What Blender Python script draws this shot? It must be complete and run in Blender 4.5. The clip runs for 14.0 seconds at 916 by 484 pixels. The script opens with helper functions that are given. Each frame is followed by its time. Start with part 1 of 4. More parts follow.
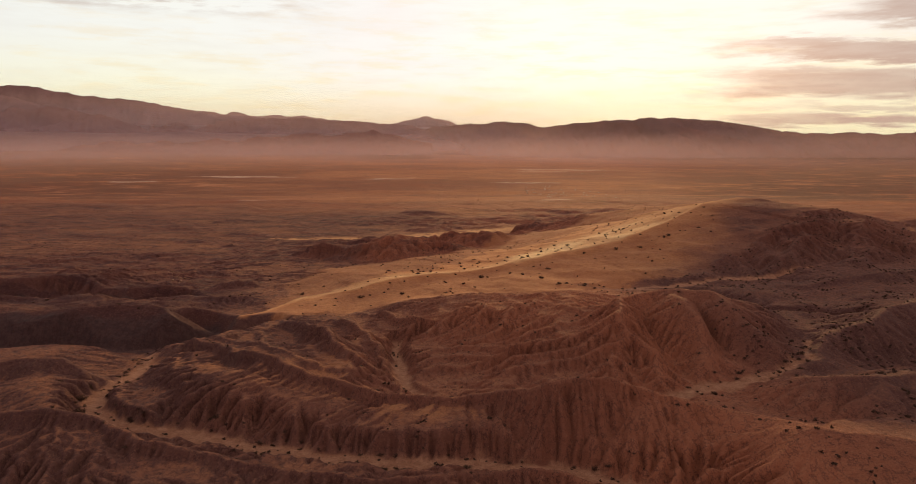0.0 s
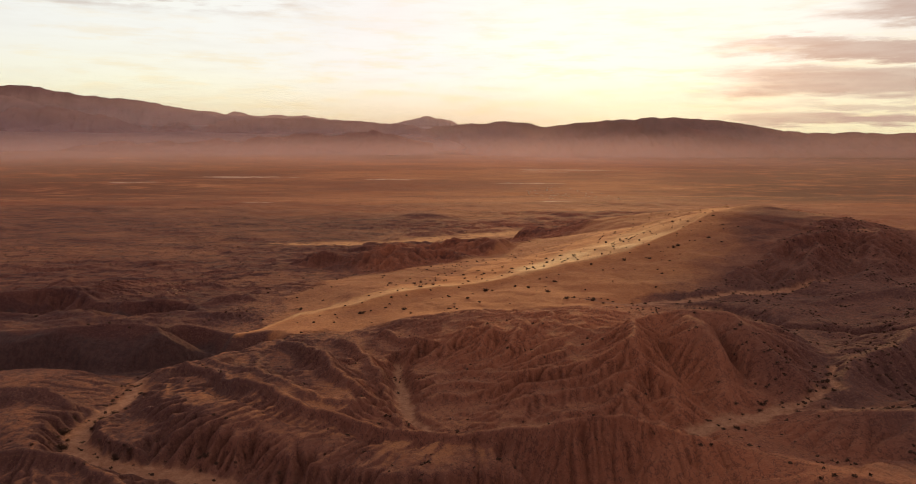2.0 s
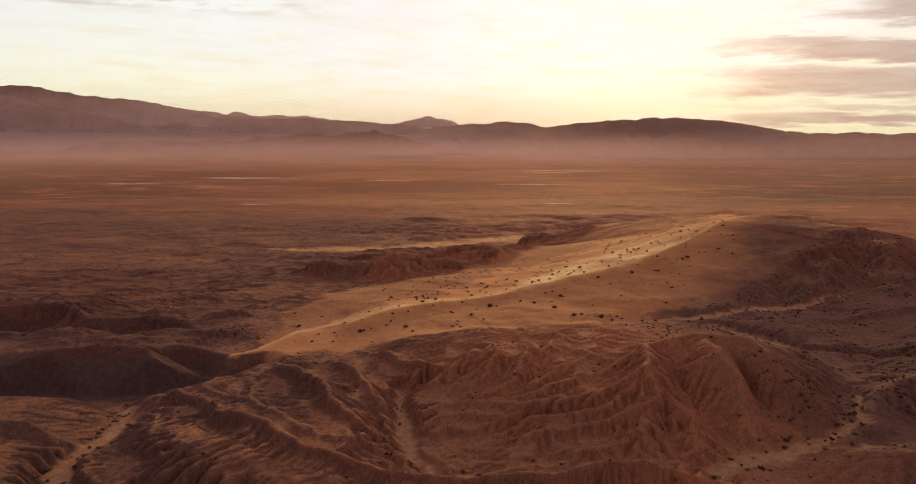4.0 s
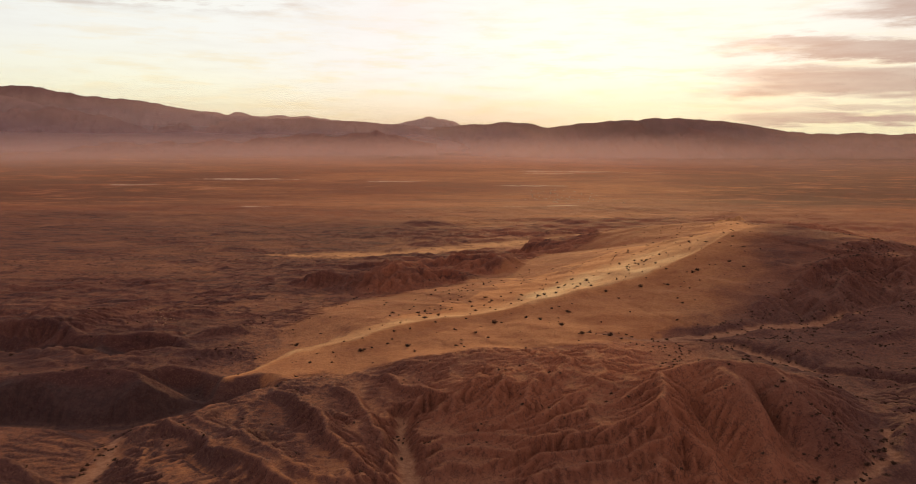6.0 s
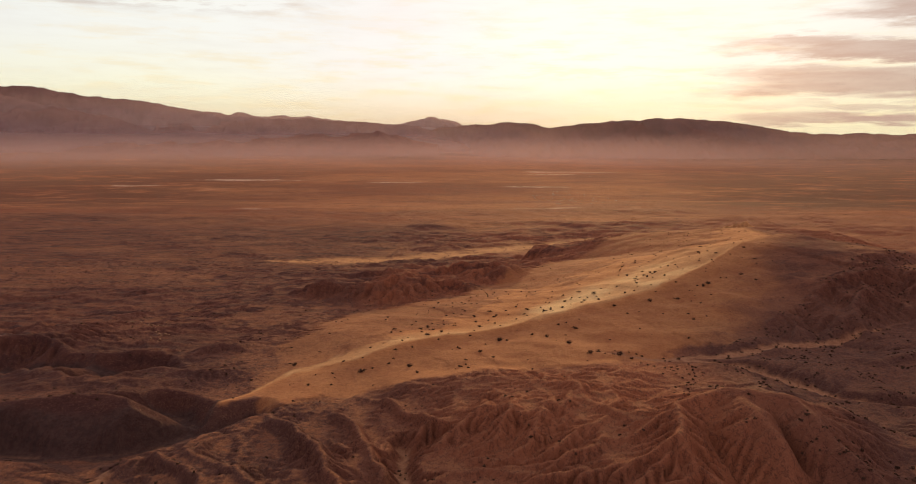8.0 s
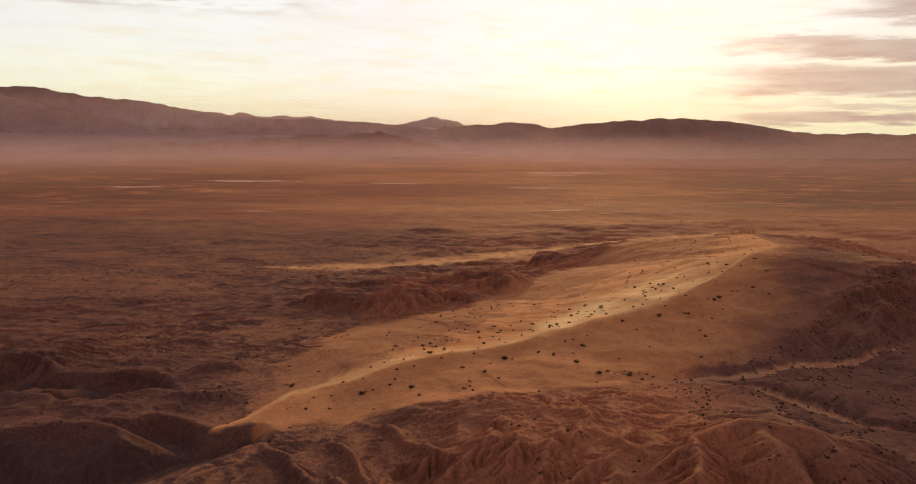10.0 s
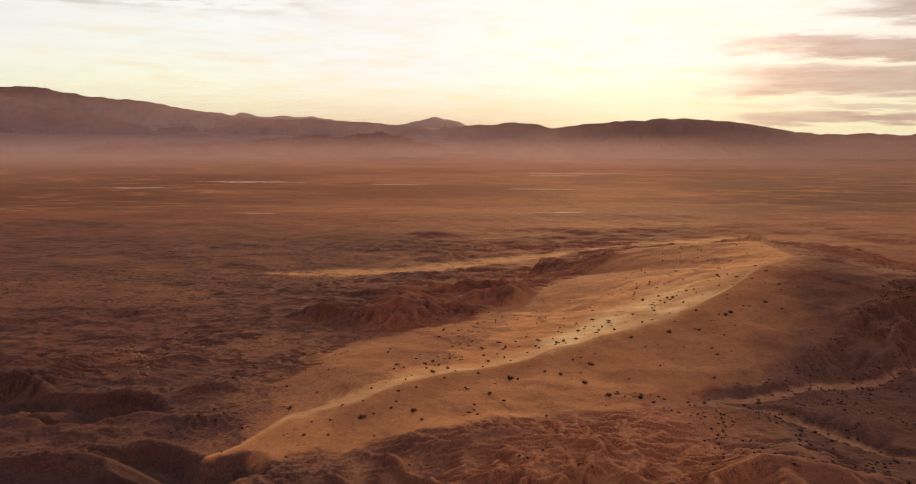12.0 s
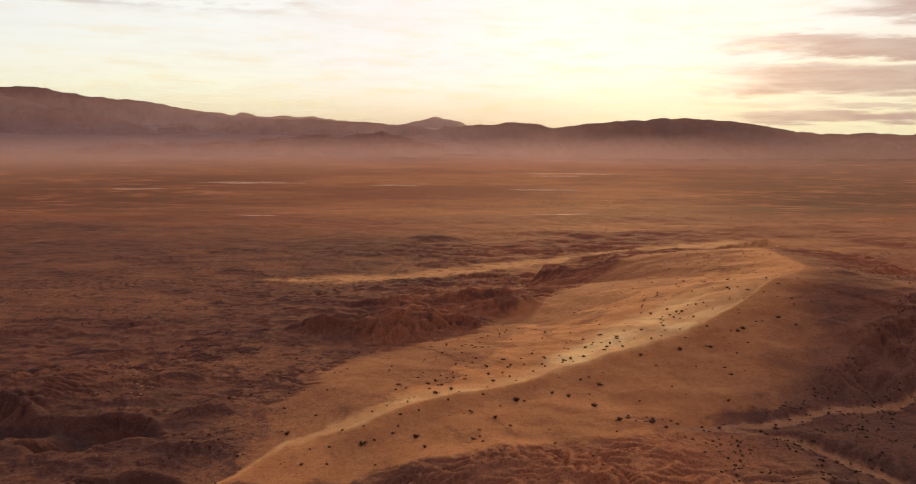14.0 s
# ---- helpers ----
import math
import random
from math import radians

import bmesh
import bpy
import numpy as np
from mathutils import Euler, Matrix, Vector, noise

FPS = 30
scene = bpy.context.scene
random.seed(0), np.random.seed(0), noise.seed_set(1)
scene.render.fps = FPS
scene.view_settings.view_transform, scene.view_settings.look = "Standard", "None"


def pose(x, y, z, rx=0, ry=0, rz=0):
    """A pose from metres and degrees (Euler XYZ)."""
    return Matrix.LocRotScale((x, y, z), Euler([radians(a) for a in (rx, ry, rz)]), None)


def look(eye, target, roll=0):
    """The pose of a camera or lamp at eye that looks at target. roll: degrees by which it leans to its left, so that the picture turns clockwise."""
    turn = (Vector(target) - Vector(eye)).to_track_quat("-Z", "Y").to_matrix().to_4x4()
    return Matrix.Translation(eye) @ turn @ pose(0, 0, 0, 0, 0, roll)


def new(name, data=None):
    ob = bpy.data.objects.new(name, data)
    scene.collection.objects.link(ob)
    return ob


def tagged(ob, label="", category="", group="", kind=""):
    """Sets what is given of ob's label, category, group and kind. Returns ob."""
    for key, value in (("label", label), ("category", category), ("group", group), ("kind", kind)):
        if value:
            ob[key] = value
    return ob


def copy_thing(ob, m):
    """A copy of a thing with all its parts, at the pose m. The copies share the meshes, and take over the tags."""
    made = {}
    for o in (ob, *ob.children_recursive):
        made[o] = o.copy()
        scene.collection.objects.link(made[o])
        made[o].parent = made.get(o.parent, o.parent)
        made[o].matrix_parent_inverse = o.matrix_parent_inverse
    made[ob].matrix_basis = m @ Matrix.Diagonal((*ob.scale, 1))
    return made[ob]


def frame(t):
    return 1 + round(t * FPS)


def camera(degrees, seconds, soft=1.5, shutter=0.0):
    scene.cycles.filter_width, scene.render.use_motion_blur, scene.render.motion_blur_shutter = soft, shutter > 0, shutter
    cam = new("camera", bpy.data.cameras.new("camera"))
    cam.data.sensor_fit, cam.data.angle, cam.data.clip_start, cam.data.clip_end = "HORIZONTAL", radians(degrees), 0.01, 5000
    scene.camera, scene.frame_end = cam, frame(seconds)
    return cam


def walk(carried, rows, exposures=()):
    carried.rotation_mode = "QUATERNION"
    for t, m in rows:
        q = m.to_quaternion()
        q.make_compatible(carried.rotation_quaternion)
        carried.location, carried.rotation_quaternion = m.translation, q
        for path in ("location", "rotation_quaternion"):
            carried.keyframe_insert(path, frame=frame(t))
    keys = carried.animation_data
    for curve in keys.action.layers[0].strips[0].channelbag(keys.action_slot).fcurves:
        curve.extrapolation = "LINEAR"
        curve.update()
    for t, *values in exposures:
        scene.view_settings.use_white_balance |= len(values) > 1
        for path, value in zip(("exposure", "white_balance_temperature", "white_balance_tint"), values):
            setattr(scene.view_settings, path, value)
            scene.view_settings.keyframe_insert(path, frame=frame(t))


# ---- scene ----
cam = camera(66.0, 14.0, soft=0.7)
# seconds, x, y, z, yaw, pitch, roll
ROWS = [
    (0.0, 0.0, 0.0, 48.0, -0.0, -8.18, 0.065),
    (0.5, -0.18, 1.92, 48.72, 0.005, -8.216, 0.056),
    (1.0, -0.37, 3.84, 49.45, 0.012, -8.227, 0.071),
    (1.5, -0.56, 5.76, 50.2, 0.052, -8.29, 0.098),
    (2.0, -0.76, 7.68, 50.96, 0.106, -8.235, 0.06),
    (2.5, -0.95, 9.59, 51.73, 0.12, -8.237, 0.053),
    (3.0, -1.14, 11.49, 52.51, 0.134, -8.248, 0.05),
    (5.5, -2.03, 20.92, 56.46, 0.255, -8.257, 0.079),
    (6.0, -2.19, 22.78, 57.25, 0.29, -8.262, 0.08),
    (6.5, -2.35, 24.63, 58.04, 0.339, -8.257, 0.089),
    (7.0, -2.5, 26.48, 58.83, 0.367, -8.267, 0.095),
    (7.5, -2.65, 28.32, 59.62, 0.405, -8.265, 0.096),
    (8.0, -2.8, 30.15, 60.41, 0.439, -8.281, 0.08),
    (10.5, -3.54, 39.24, 64.35, 0.618, -8.309, 0.063),
    (11.0, -3.71, 41.05, 65.14, 0.657, -8.317, 0.066),
    (11.5, -3.88, 42.87, 65.94, 0.682, -8.33, 0.069),
    (12.0, -4.07, 44.68, 66.75, 0.697, -8.331, 0.066),
    (12.5, -4.28, 46.5, 67.56, 0.723, -8.338, 0.058),
    (13.0, -4.51, 48.32, 68.39, 0.747, -8.349, 0.06),
    (13.5, -4.76, 50.16, 69.24, 0.748, -8.367, 0.047),
    (14.0, -5.04, 52.0, 70.09, 0.742, -8.383, 0.04),
]
walk(cam, [(t, pose(x, y, z) @ pose(0, 0, 0, 0, 0, yaw) @ pose(0, 0, 0, 90 + pitch) @ pose(0, 0, 0, 0, 0, roll)) for t, x, y, z, yaw, pitch, roll in ROWS])

# ---------------------------------------------------------------- light
SUN_AZ, SUN_EL = 12.0, 7.0          # degrees: to the right of +y, above the horizon

world = bpy.data.worlds.new("dusk_sky")
scene.world = world
world.use_nodes = True


def sky_nodes():
    nt = world.node_tree
    nt.nodes.clear()
    N, L = nt.nodes, nt.links

    def math_(op, a, b=None, c=None, clamp=False):
        n = N.new("ShaderNodeMath")
        n.operation, n.use_clamp = op, clamp
        for k, v in enumerate((a, b, c)):
            if v is None:
                continue
            if isinstance(v, (int, float)):
                n.inputs[k].default_value = v
            else:
                L.new(v, n.inputs[k])
        return n.outputs[0]

    def mix(fac, a, b):
        n = N.new("ShaderNodeMix")
        n.data_type = "RGBA"
        for sock, v in ((n.inputs[0], fac), (n.inputs[6], a), (n.inputs[7], b)):
            if isinstance(v, (int, float)):
                sock.default_value = v
            elif isinstance(v, tuple):
                sock.default_value = (*v, 1)
            else:
                L.new(v, sock)
        return n.outputs[2]

    def ramp(v, a, b):
        n = N.new("ShaderNodeMapRange")
        n.interpolation_type = "SMOOTHSTEP"
        L.new(v, n.inputs[0])
        n.inputs[1].default_value, n.inputs[2].default_value = a, b
        return n.outputs[0]

    co = N.new("ShaderNodeTexCoord")
    sep = N.new("ShaderNodeSeparateXYZ")
    L.new(co.outputs["Generated"], sep.inputs[0])
    x, y, z = sep.outputs
    sky = N.new("ShaderNodeTexSky")
    sky.sky_type, sky.sun_disc = "NISHITA", False
    sky.sun_elevation, sky.sun_rotation = radians(SUN_EL), radians(SUN_AZ)
    sky.dust_density, sky.air_density = 4.0, 1.5
    # clear dusk sky, warmed by the dust in the air
    clear = mix(1.0, sky.outputs[0], (1.0, 0.78, 0.55))
    clear.node.blend_type = "MULTIPLY"
    scale = N.new("ShaderNodeVectorMath")
    scale.operation = "SCALE"
    L.new(clear, scale.inputs[0])
    scale.inputs[3].default_value = 0.008
    # a veil of thin bright cloud over the western half of the sky
    glow = ramp(y, 0.0, 1.0)
    veil = mix(ramp(z, 0.0, 0.15), (0.97, 0.94, 0.60), (0.91, 0.93, 0.88))
    core = math_("MULTIPLY", ramp(math_("ABSOLUTE", math_("SUBTRACT", x, 0.06)), 0.50, 0.05), 1.0)
    veil = mix(core, veil, mix(ramp(z, 0.0, 0.11), (0.98, 0.90, 0.60), (0.87, 0.885, 0.895)))
    back = mix(ramp(z, 0.0, 0.6), (0.41, 0.31, 0.39), (0.54, 0.455, 0.57))
    back = mix(ramp(x, -0.7, 0.9), back, mix(ramp(z, 0.0, 0.6), (0.66, 0.46, 0.48), (0.68, 0.54, 0.58)))
    veil = mix(glow, back, veil)

    # streaks of cloud, drawn out along the horizon
    def streaks(sx, sz, detail, off):
        m = N.new("ShaderNodeMapping")
        L.new(co.outputs["Generated"], m.inputs[0])
        m.inputs[1].default_value = (off, 0, off)
        m.inputs[3].default_value = (sx, 1.0, sz)
        n = N.new("ShaderNodeTexNoise")
        L.new(m.outputs[0], n.inputs[0])
        n.inputs["Scale"].default_value, n.inputs["Detail"].default_value, n.inputs["Roughness"].default_value = 1.0, detail, 0.62
        return n.outputs[0]
    s1 = streaks(5.0, 34.0, 8.0, 3.1)
    s2 = streaks(16.0, 95.0, 7.0, 1.7)
    left = math_("MULTIPLY", ramp(x, -0.12, -0.38), ramp(z, 0.150, 0.180))
    high = ramp(z, 0.20, 0.45)
    rise, aside = (math_("DIVIDE", v, math_("MAXIMUM", y, 0.25)) for v in (z, x))
    bent = math_("ADD", rise, math_("MULTIPLY", math_("SUBTRACT", s1, 0.5), 0.030))
    bent = math_("ADD", bent, math_("MULTIPLY", math_("SUBTRACT", s2, 0.5), 0.040))
    thin = math_("ADD", aside, math_("MULTIPLY", math_("SUBTRACT", s1, 0.5), 0.55))
    level = math_("ADD", math_("MULTIPLY", s1, 0.75), math_("MULTIPLY", s2, 0.55))
    cover = math_("MULTIPLY", math_("MULTIPLY", math_("SUBTRACT", level, 0.58), 5.0, clamp=True), math_("ADD", math_("MULTIPLY", math_("MAXIMUM", left, math_("MULTIPLY", high, 0.7)), 1.15), 0.08, clamp=True))
    # banks of stratus to the north-east: height over the horizon, half depth, where each begins, how thick
    for middle_, half, begin, thick in ((0.182, 0.026, 0.45, 1.0), (0.126, 0.019, 0.34, 1.0), (0.079, 0.025, 0.29, 0.95), (0.046, 0.007, 0.38, 0.6), (0.027, 0.012, 0.33, 1.0)):
        off = math_("ABSOLUTE", math_("SUBTRACT", bent, middle_))
        bank = math_("MULTIPLY", ramp(off, half * 1.1, half * 0.45), ramp(thin, begin - 0.02, begin + 0.16))
        bank = math_("MULTIPLY", bank, math_("ADD", math_("MULTIPLY", s2, 0.7), 0.55, clamp=True))
        cover = math_("MAXIMUM", cover, math_("MULTIPLY", bank, thick))
    cloud = mix(ramp(z, 0.0, 0.2), (0.50, 0.37, 0.315), (0.50, 0.41, 0.385))
    cloud = mix(glow, (0.13, 0.095, 0.10), cloud)
    # thin yellow streaks all over the bright part
    fine_ = streaks(9.0, 70.0, 9.0, 6.3)
    veil = mix(math_("MULTIPLY", ramp(math_("ADD", math_("MULTIPLY", fine_, 0.6), math_("MULTIPLY", s2, 0.4)), 0.47, 0.63), 0.5), veil, mix(ramp(z, 0.02, 0.20), (0.95, 0.82, 0.46), (0.90, 0.83, 0.72)))
    veil = mix(cover, veil, cloud)
    add = N.new("ShaderNodeVectorMath")
    add.operation = "ADD"
    L.new(scale.outputs[0], add.inputs[0])
    L.new(veil, add.inputs[1])
    bg = N.new("ShaderNodeBackground")
    L.new(add.outputs[0], bg.inputs[0])
    bg.inputs[1].default_value = 1.0
    out = N.new("ShaderNodeOutputWorld")
    L.new(bg.outputs[0], out.inputs[0])


sky_nodes()
lamp = bpy.data.lights.new("sun", "SUN")
lamp.energy, lamp.angle, lamp.color = 2.6, radians(6), (1.0, 0.585, 0.235)
sun = new("sun", lamp)
_d = Vector((math.sin(radians(SUN_AZ)) * math.cos(radians(SUN_EL)), math.cos(radians(SUN_AZ)) * math.cos(radians(SUN_EL)), math.sin(radians(SUN_EL))))
sun.matrix_world = look((0, 0, 300), Vector((0, 0, 300)) - _d)

# ---------------------------------------------------------------- land: shape
RNG = np.random.RandomState(7)
TABLE = RNG.rand(256, 256) * 2 * np.pi


def gnoise(x, y, seed=0):
    """Gradient noise in about -1 to 1."""
    x, y = x + 37.7 * seed, y + 91.3 * seed
    xi, yi = np.floor(x).astype(int), np.floor(y).astype(int)
    fx, fy = x - xi, y - yi
    ux, uy = fx * fx * fx * (fx * (fx * 6 - 15) + 10), fy * fy * fy * (fy * (fy * 6 - 15) + 10)

    def corner(i, j):
        a = TABLE[(xi + i) & 255, (yi + j) & 255]
        return np.cos(a) * (fx - i) + np.sin(a) * (fy - j)
    a, b, c, d = corner(0, 0), corner(1, 0), corner(0, 1), corner(1, 1)
    return 1.5 * ((a * (1 - ux) + b * ux) * (1 - uy) + (c * (1 - ux) + d * ux) * uy)


def fbm(x, y, scale, octaves=4, seed=0, gain=0.5):
    s, amp, out = 1.0 / scale, 1.0, 0.0
    for k in range(octaves):
        out = out + amp * gnoise(x * s, y * s, seed + k)
        s, amp = s * 2.03, amp * gain
    return out


def sstep(v, a, b):
    t = np.clip((v - a) / (b - a), 0, 1)
    return t * t * (3 - 2 * t)


def smin(a, b, k):
    h = np.clip(0.5 + 0.5 * (b - a) / k, 0, 1)
    return b * (1 - h) + a * h - k * h * (1 - h)


def smax(a, b, k):
    return -smin(-a, -b, k)


def along(x, y, line):
    """Distance to a polyline of (x, y, ...) and the line's further values at the nearest place."""
    best = np.full(np.shape(x), 1e9)
    vals = [np.zeros(np.shape(x)) for _ in line[0][2:]]
    for p, q in zip(line, line[1:]):
        dx, dy = q[0] - p[0], q[1] - p[1]
        t = np.clip(((x - p[0]) * dx + (y - p[1]) * dy) / (dx * dx + dy * dy), 0, 1)
        d = np.hypot(x - p[0] - t * dx, y - p[1] - t * dy)
        near = d < best
        best = np.where(near, d, best)
        for v, a, b in zip(vals, p[2:], q[2:]):
            v[near] = (a + (b - a) * t)[near]
    return (best, *vals)


# dry washes: x, y, height of the bed, half width
WASH_FRONT = [
    [(-66, 146, 4.0, 0.8), (-62.3, 136, 3.4, 1.5), (-63, 127, 3.2, 1.5), (-64, 119, 3.0, 1.9), (-60.5, 111, 2.9, 2.1), (-54, 107, 2.8, 1.9), (-44.6, 104.6, 2.8, 1.9),
     (-32, 100.0, 2.8, 1.7), (-18.6, 95.4, 2.8, 1.5), (-7, 94, 2.8, 1.5), (5.5, 93.8, 2.8, 1.6), (16, 91.4, 2.6, 1.8), (24, 87, 2.4, 2.2), (31, 76, 0.4, 2.6), (36, 40, -8, 4)],
    [(36, 110, 4.8, 0.8), (37.5, 114, 5.0, 1.8), (44.4, 118, 5.6, 1.9), (53.5, 120.5, 6.3, 1.4), (60, 124.5, 6.7, 0.9), (67, 129.8, 7.2, 0.7), (71, 138, 7.8, 0.5)],
]
WASHES_EAST = [
    [(50, 119.4, 6.0, 0.8), (66, 119.8, 6.8, 0.5), (78, 119.6, 7.4, 0.5), (98, 124, 8.2, 0.5)],
    [(-14.5, 157, 2.0, 0.6), (-13.3, 149, 2.4, 0.9), (-11.7, 133, 3.2, 1.4), (-10, 123, 3.6, 1.4), (-4.5, 114, 4.2, 0.9), (1, 113.8, 4.8, 0.5), (14, 117, 5.4, 0.4)],
    [(33, 211, 4.9, 0.3), (41, 208.5, 4.5, 0.7), (51, 206.5, 4.5, 1.4), (69, 207.5, 5.2, 1.9), (83, 214, 6.0, 1.5), (97, 214.5, 7.0, 1.2), (112, 222, 8, 0.6)],
]
WASHES_FLANK = [
    [(52, 206, 4.6, 1.1), (66, 199, 4.5, 1.5), (74, 187, 4.2, 1.7), (80, 178, 4.0, 1.5), (98, 168, 4.0, 1.2), (122, 165, 4.5, 1.2)],
]
WASHES = WASH_FRONT + WASHES_EAST + WASHES_FLANK
# hollows and ravines in the plateau, sharp-edged: x, y, depth, half width
RAVINE_LONG = [
    [(-190, 150, 1.5, 2), (-150, 154, 1.0, 2), (-126, 156, 0.6, 1.8), (-108, 157, 0.3, 1.6), (-92, 157.5, 0.0, 1.6), (-80, 157.5, -0.3, 1.6), (-70, 158.5, -0.6, 1.4), (-64, 163, -1.0, 1.2), (-60, 169, -1.0, 1.0), (-57.5, 173, -0.8, 0.8)],
    [(-79, 157, 0.0, 1.5), (-73, 151, 1.2, 1.6), (-68, 144, 2.6, 1.4)],
    [(-58, 171, -1.6, 1.0), (-53, 173.6, -1.4, 1.4), (-49, 175.8, -0.6, 1.2)],
    [(-160, 208, -1.0, 2), (-132, 213, -3.4, 3), (-117, 211.5, -3.8, 4), (-108, 212, -2.0, 2)],
]
RAVINES_SHORT = [
    [(-100, 210, -0.6, 1.0), (-93, 208, -3.2, 2.5), (-86, 208.5, -3.2, 2.0), (-80, 207, -0.2, 1.0)],
    [(-71, 181.5, -1.0, 0.8), (-66.5, 180.5, -2.0, 1.2), (-62.5, 177.5, -2.0, 1.0), (-60.5, 174.5, -1.6, 0.7)],
]
RAVINES = RAVINE_LONG + RAVINES_SHORT
# crests: x, y, height; how steep; how round
CRESTS_FRONT = [
    ([(-57, 147, 6.0), (-48, 138, 7.0), (-40, 130, 7.4), (-25, 117.2, 7.4), (-16, 112.6, 7.6), (-4, 108.5, 6.9), (2, 107.6, 7.2), (8, 103.5, 9.6), (14, 101.0, 11.6),
      (24, 102.6, 10.8), (31, 103.6, 9.2), (37, 103.5, 8.2)], 1.25, 0.3),
    ([(31, 103.6, 8.6), (37, 103.0, 8.0), (43, 97.0, 8.4), (47, 89.0, 10.2), (58, 84, 10.8), (80, 80, 12)], 0.29, 0.3),
    # the sandy bench on its back
    ([(-50, 147, 6.2), (-40, 137, 7.2), (-30, 127, 7.4), (-20, 119, 7.5)], 0.3, 0.3),
]
CRESTS_MASSIF = [
    ([(46, 156, 14.4), (34.5, 151.5, 13.6), (32.9, 143, 12.6), (32.1, 136, 11.2), (33, 131, 9.8), (36, 125, 7.8), (36.3, 119, 6.4)], 0.44, 0.3),
    ([(46, 156, 14.6), (55, 150, 15.2), (56.5, 139, 13.4), (58, 134, 11.8), (59, 127, 8.2)], 0.42, 0.3),
    ([(46, 156, 14.4), (47.4, 142, 13.8), (48.1, 136.5, 12.1), (47.6, 128, 8.4), (45, 123.5, 6.8)], 0.48, 0.3),
    ([(100, 163, 8.5), (85, 150, 9.0), (74.3, 137, 9.2), (67, 128, 7.6)], 0.36, 0.3),
    ([(122, 170, 11), (98, 152, 12.6), (84, 142, 11.2), (74, 135, 8.6)], 0.38, 0.3),
]
CRESTS_WEST = [
    ([(58, 113, 8.5), (68, 110, 10), (82, 111, 11), (100, 112, 12), (130, 112, 13)], 0.34, 0.3),
    ([(-110, 122, 7.0), (-84, 125, 7.0), (-74, 127.5, 6.6), (-69, 126, 5)], 0.6, 0.3),
    ([(-100, 103, 7.0), (-68.5, 100.6, 6.2), (-60, 100.6, 6.2), (-54, 102, 5.6), (-44, 94.6, 5.8), (-37, 93.8, 5.2), (-26.6, 91, 5.2), (-20, 87.6, 4.7), (-10, 88, 4.7), (1.3, 87.8, 4.2), (8.3, 89, 5.0), (13, 87.8, 5.0), (19, 84, 4.4)], 0.7, 0.3),
    ([(-112, 153, 4.5), (-98, 150, 5.0), (-86, 147, 5.2), (-74, 146, 4.4)], 0.5, 0.3),
]
CRESTS_EAST = [
    ([(128, 262, 16.5), (118, 240, 13.5), (106, 226, 10.5), (98, 218, 8)], 0.37, 0.4),
    ([(150, 262, 14.5), (140, 236, 12.5), (131, 222, 9.5)], 0.37, 0.4),
    ([(190, 300, 15), (165, 246, 13), (152, 216, 10)], 0.37, 0.4),
    ([(96, 196, 8), (120, 200, 11), (150, 200, 12), (190, 205, 13.5)], 0.37, 0.4),
    ([(104, 178, 7), (130, 182, 10), (160, 180, 11.5), (200, 182, 13)], 0.37, 0.4),
    ([(172, 500, -5), (186, 516, 0.5), (196, 525, 3.4), (204, 536, 0), (214, 556, -8)], 0.30, 1.5),
]
CRESTS_POOL = [
    ([(122, 308, 23), (150, 296, 18.5), (180, 294, 16), (240, 298, 15), (330, 310, 13)], 0.22, 1.5),
    # the plateau's lip over the long ravine
    ([(-190, 162, 6.4), (-130, 165, 6.8), (-100, 166, 7.2), (-81, 166, 7.5), (-68, 167, 6.8), (-63.5, 169.5, 4.0)], 0.30, 1.6),
    # lumpy spurs between the sand's edge and the ravine of the pool
    ([(-44, 172, 3.5), (-40, 164, 5.4), (-33, 154, 6.2), (-27, 143, 7.0), (-20, 130, 7.2), (-15, 122, 6.0)], 0.7, 0.3),
    ([(-33, 176, 2.6), (-27, 166, 5.2), (-22, 157, 5.4), (-18, 147, 5.4), (-16.5, 138, 4.8)], 0.8, 0.3),
    ([(-20, 178, 4.0), (-14, 168, 5.2), (-7, 160, 5.2)], 0.7, 0.3),
]
CRESTS_MORE = [
    ([(-48, 158, 4.6), (-50, 150, 6.0), (-44, 142, 6.4)], 0.6, 0.3),
]
CRESTS = CRESTS_FRONT + CRESTS_MASSIF + CRESTS_WEST + CRESTS_EAST + CRESTS_POOL + CRESTS_MORE
# the long slope that falls from the cone to the pool: x, y, height
SLOPES = [
    ([(10, 186, 7.2), (20, 168, 10.0), (27, 150, 11.2), (30, 135, 8.6), (30, 122, 6.6)], 0.21, 60),
    ([(64, 190, 5.5), (58, 168, 10.5), (54, 152, 12.5)], 0.24, 60),
    ([(-95, 196, 4.5), (-80, 190, 3.4), (-60, 190, 2.2)], 0.08, 60),
    ([(-56, 136, 5.6), (-50, 124, 6.3), (-40, 115, 6.5), (-25, 107, 6.3), (-12, 103.5, 6.2), (2, 101, 6.2)], 0.07, 5.0),
]
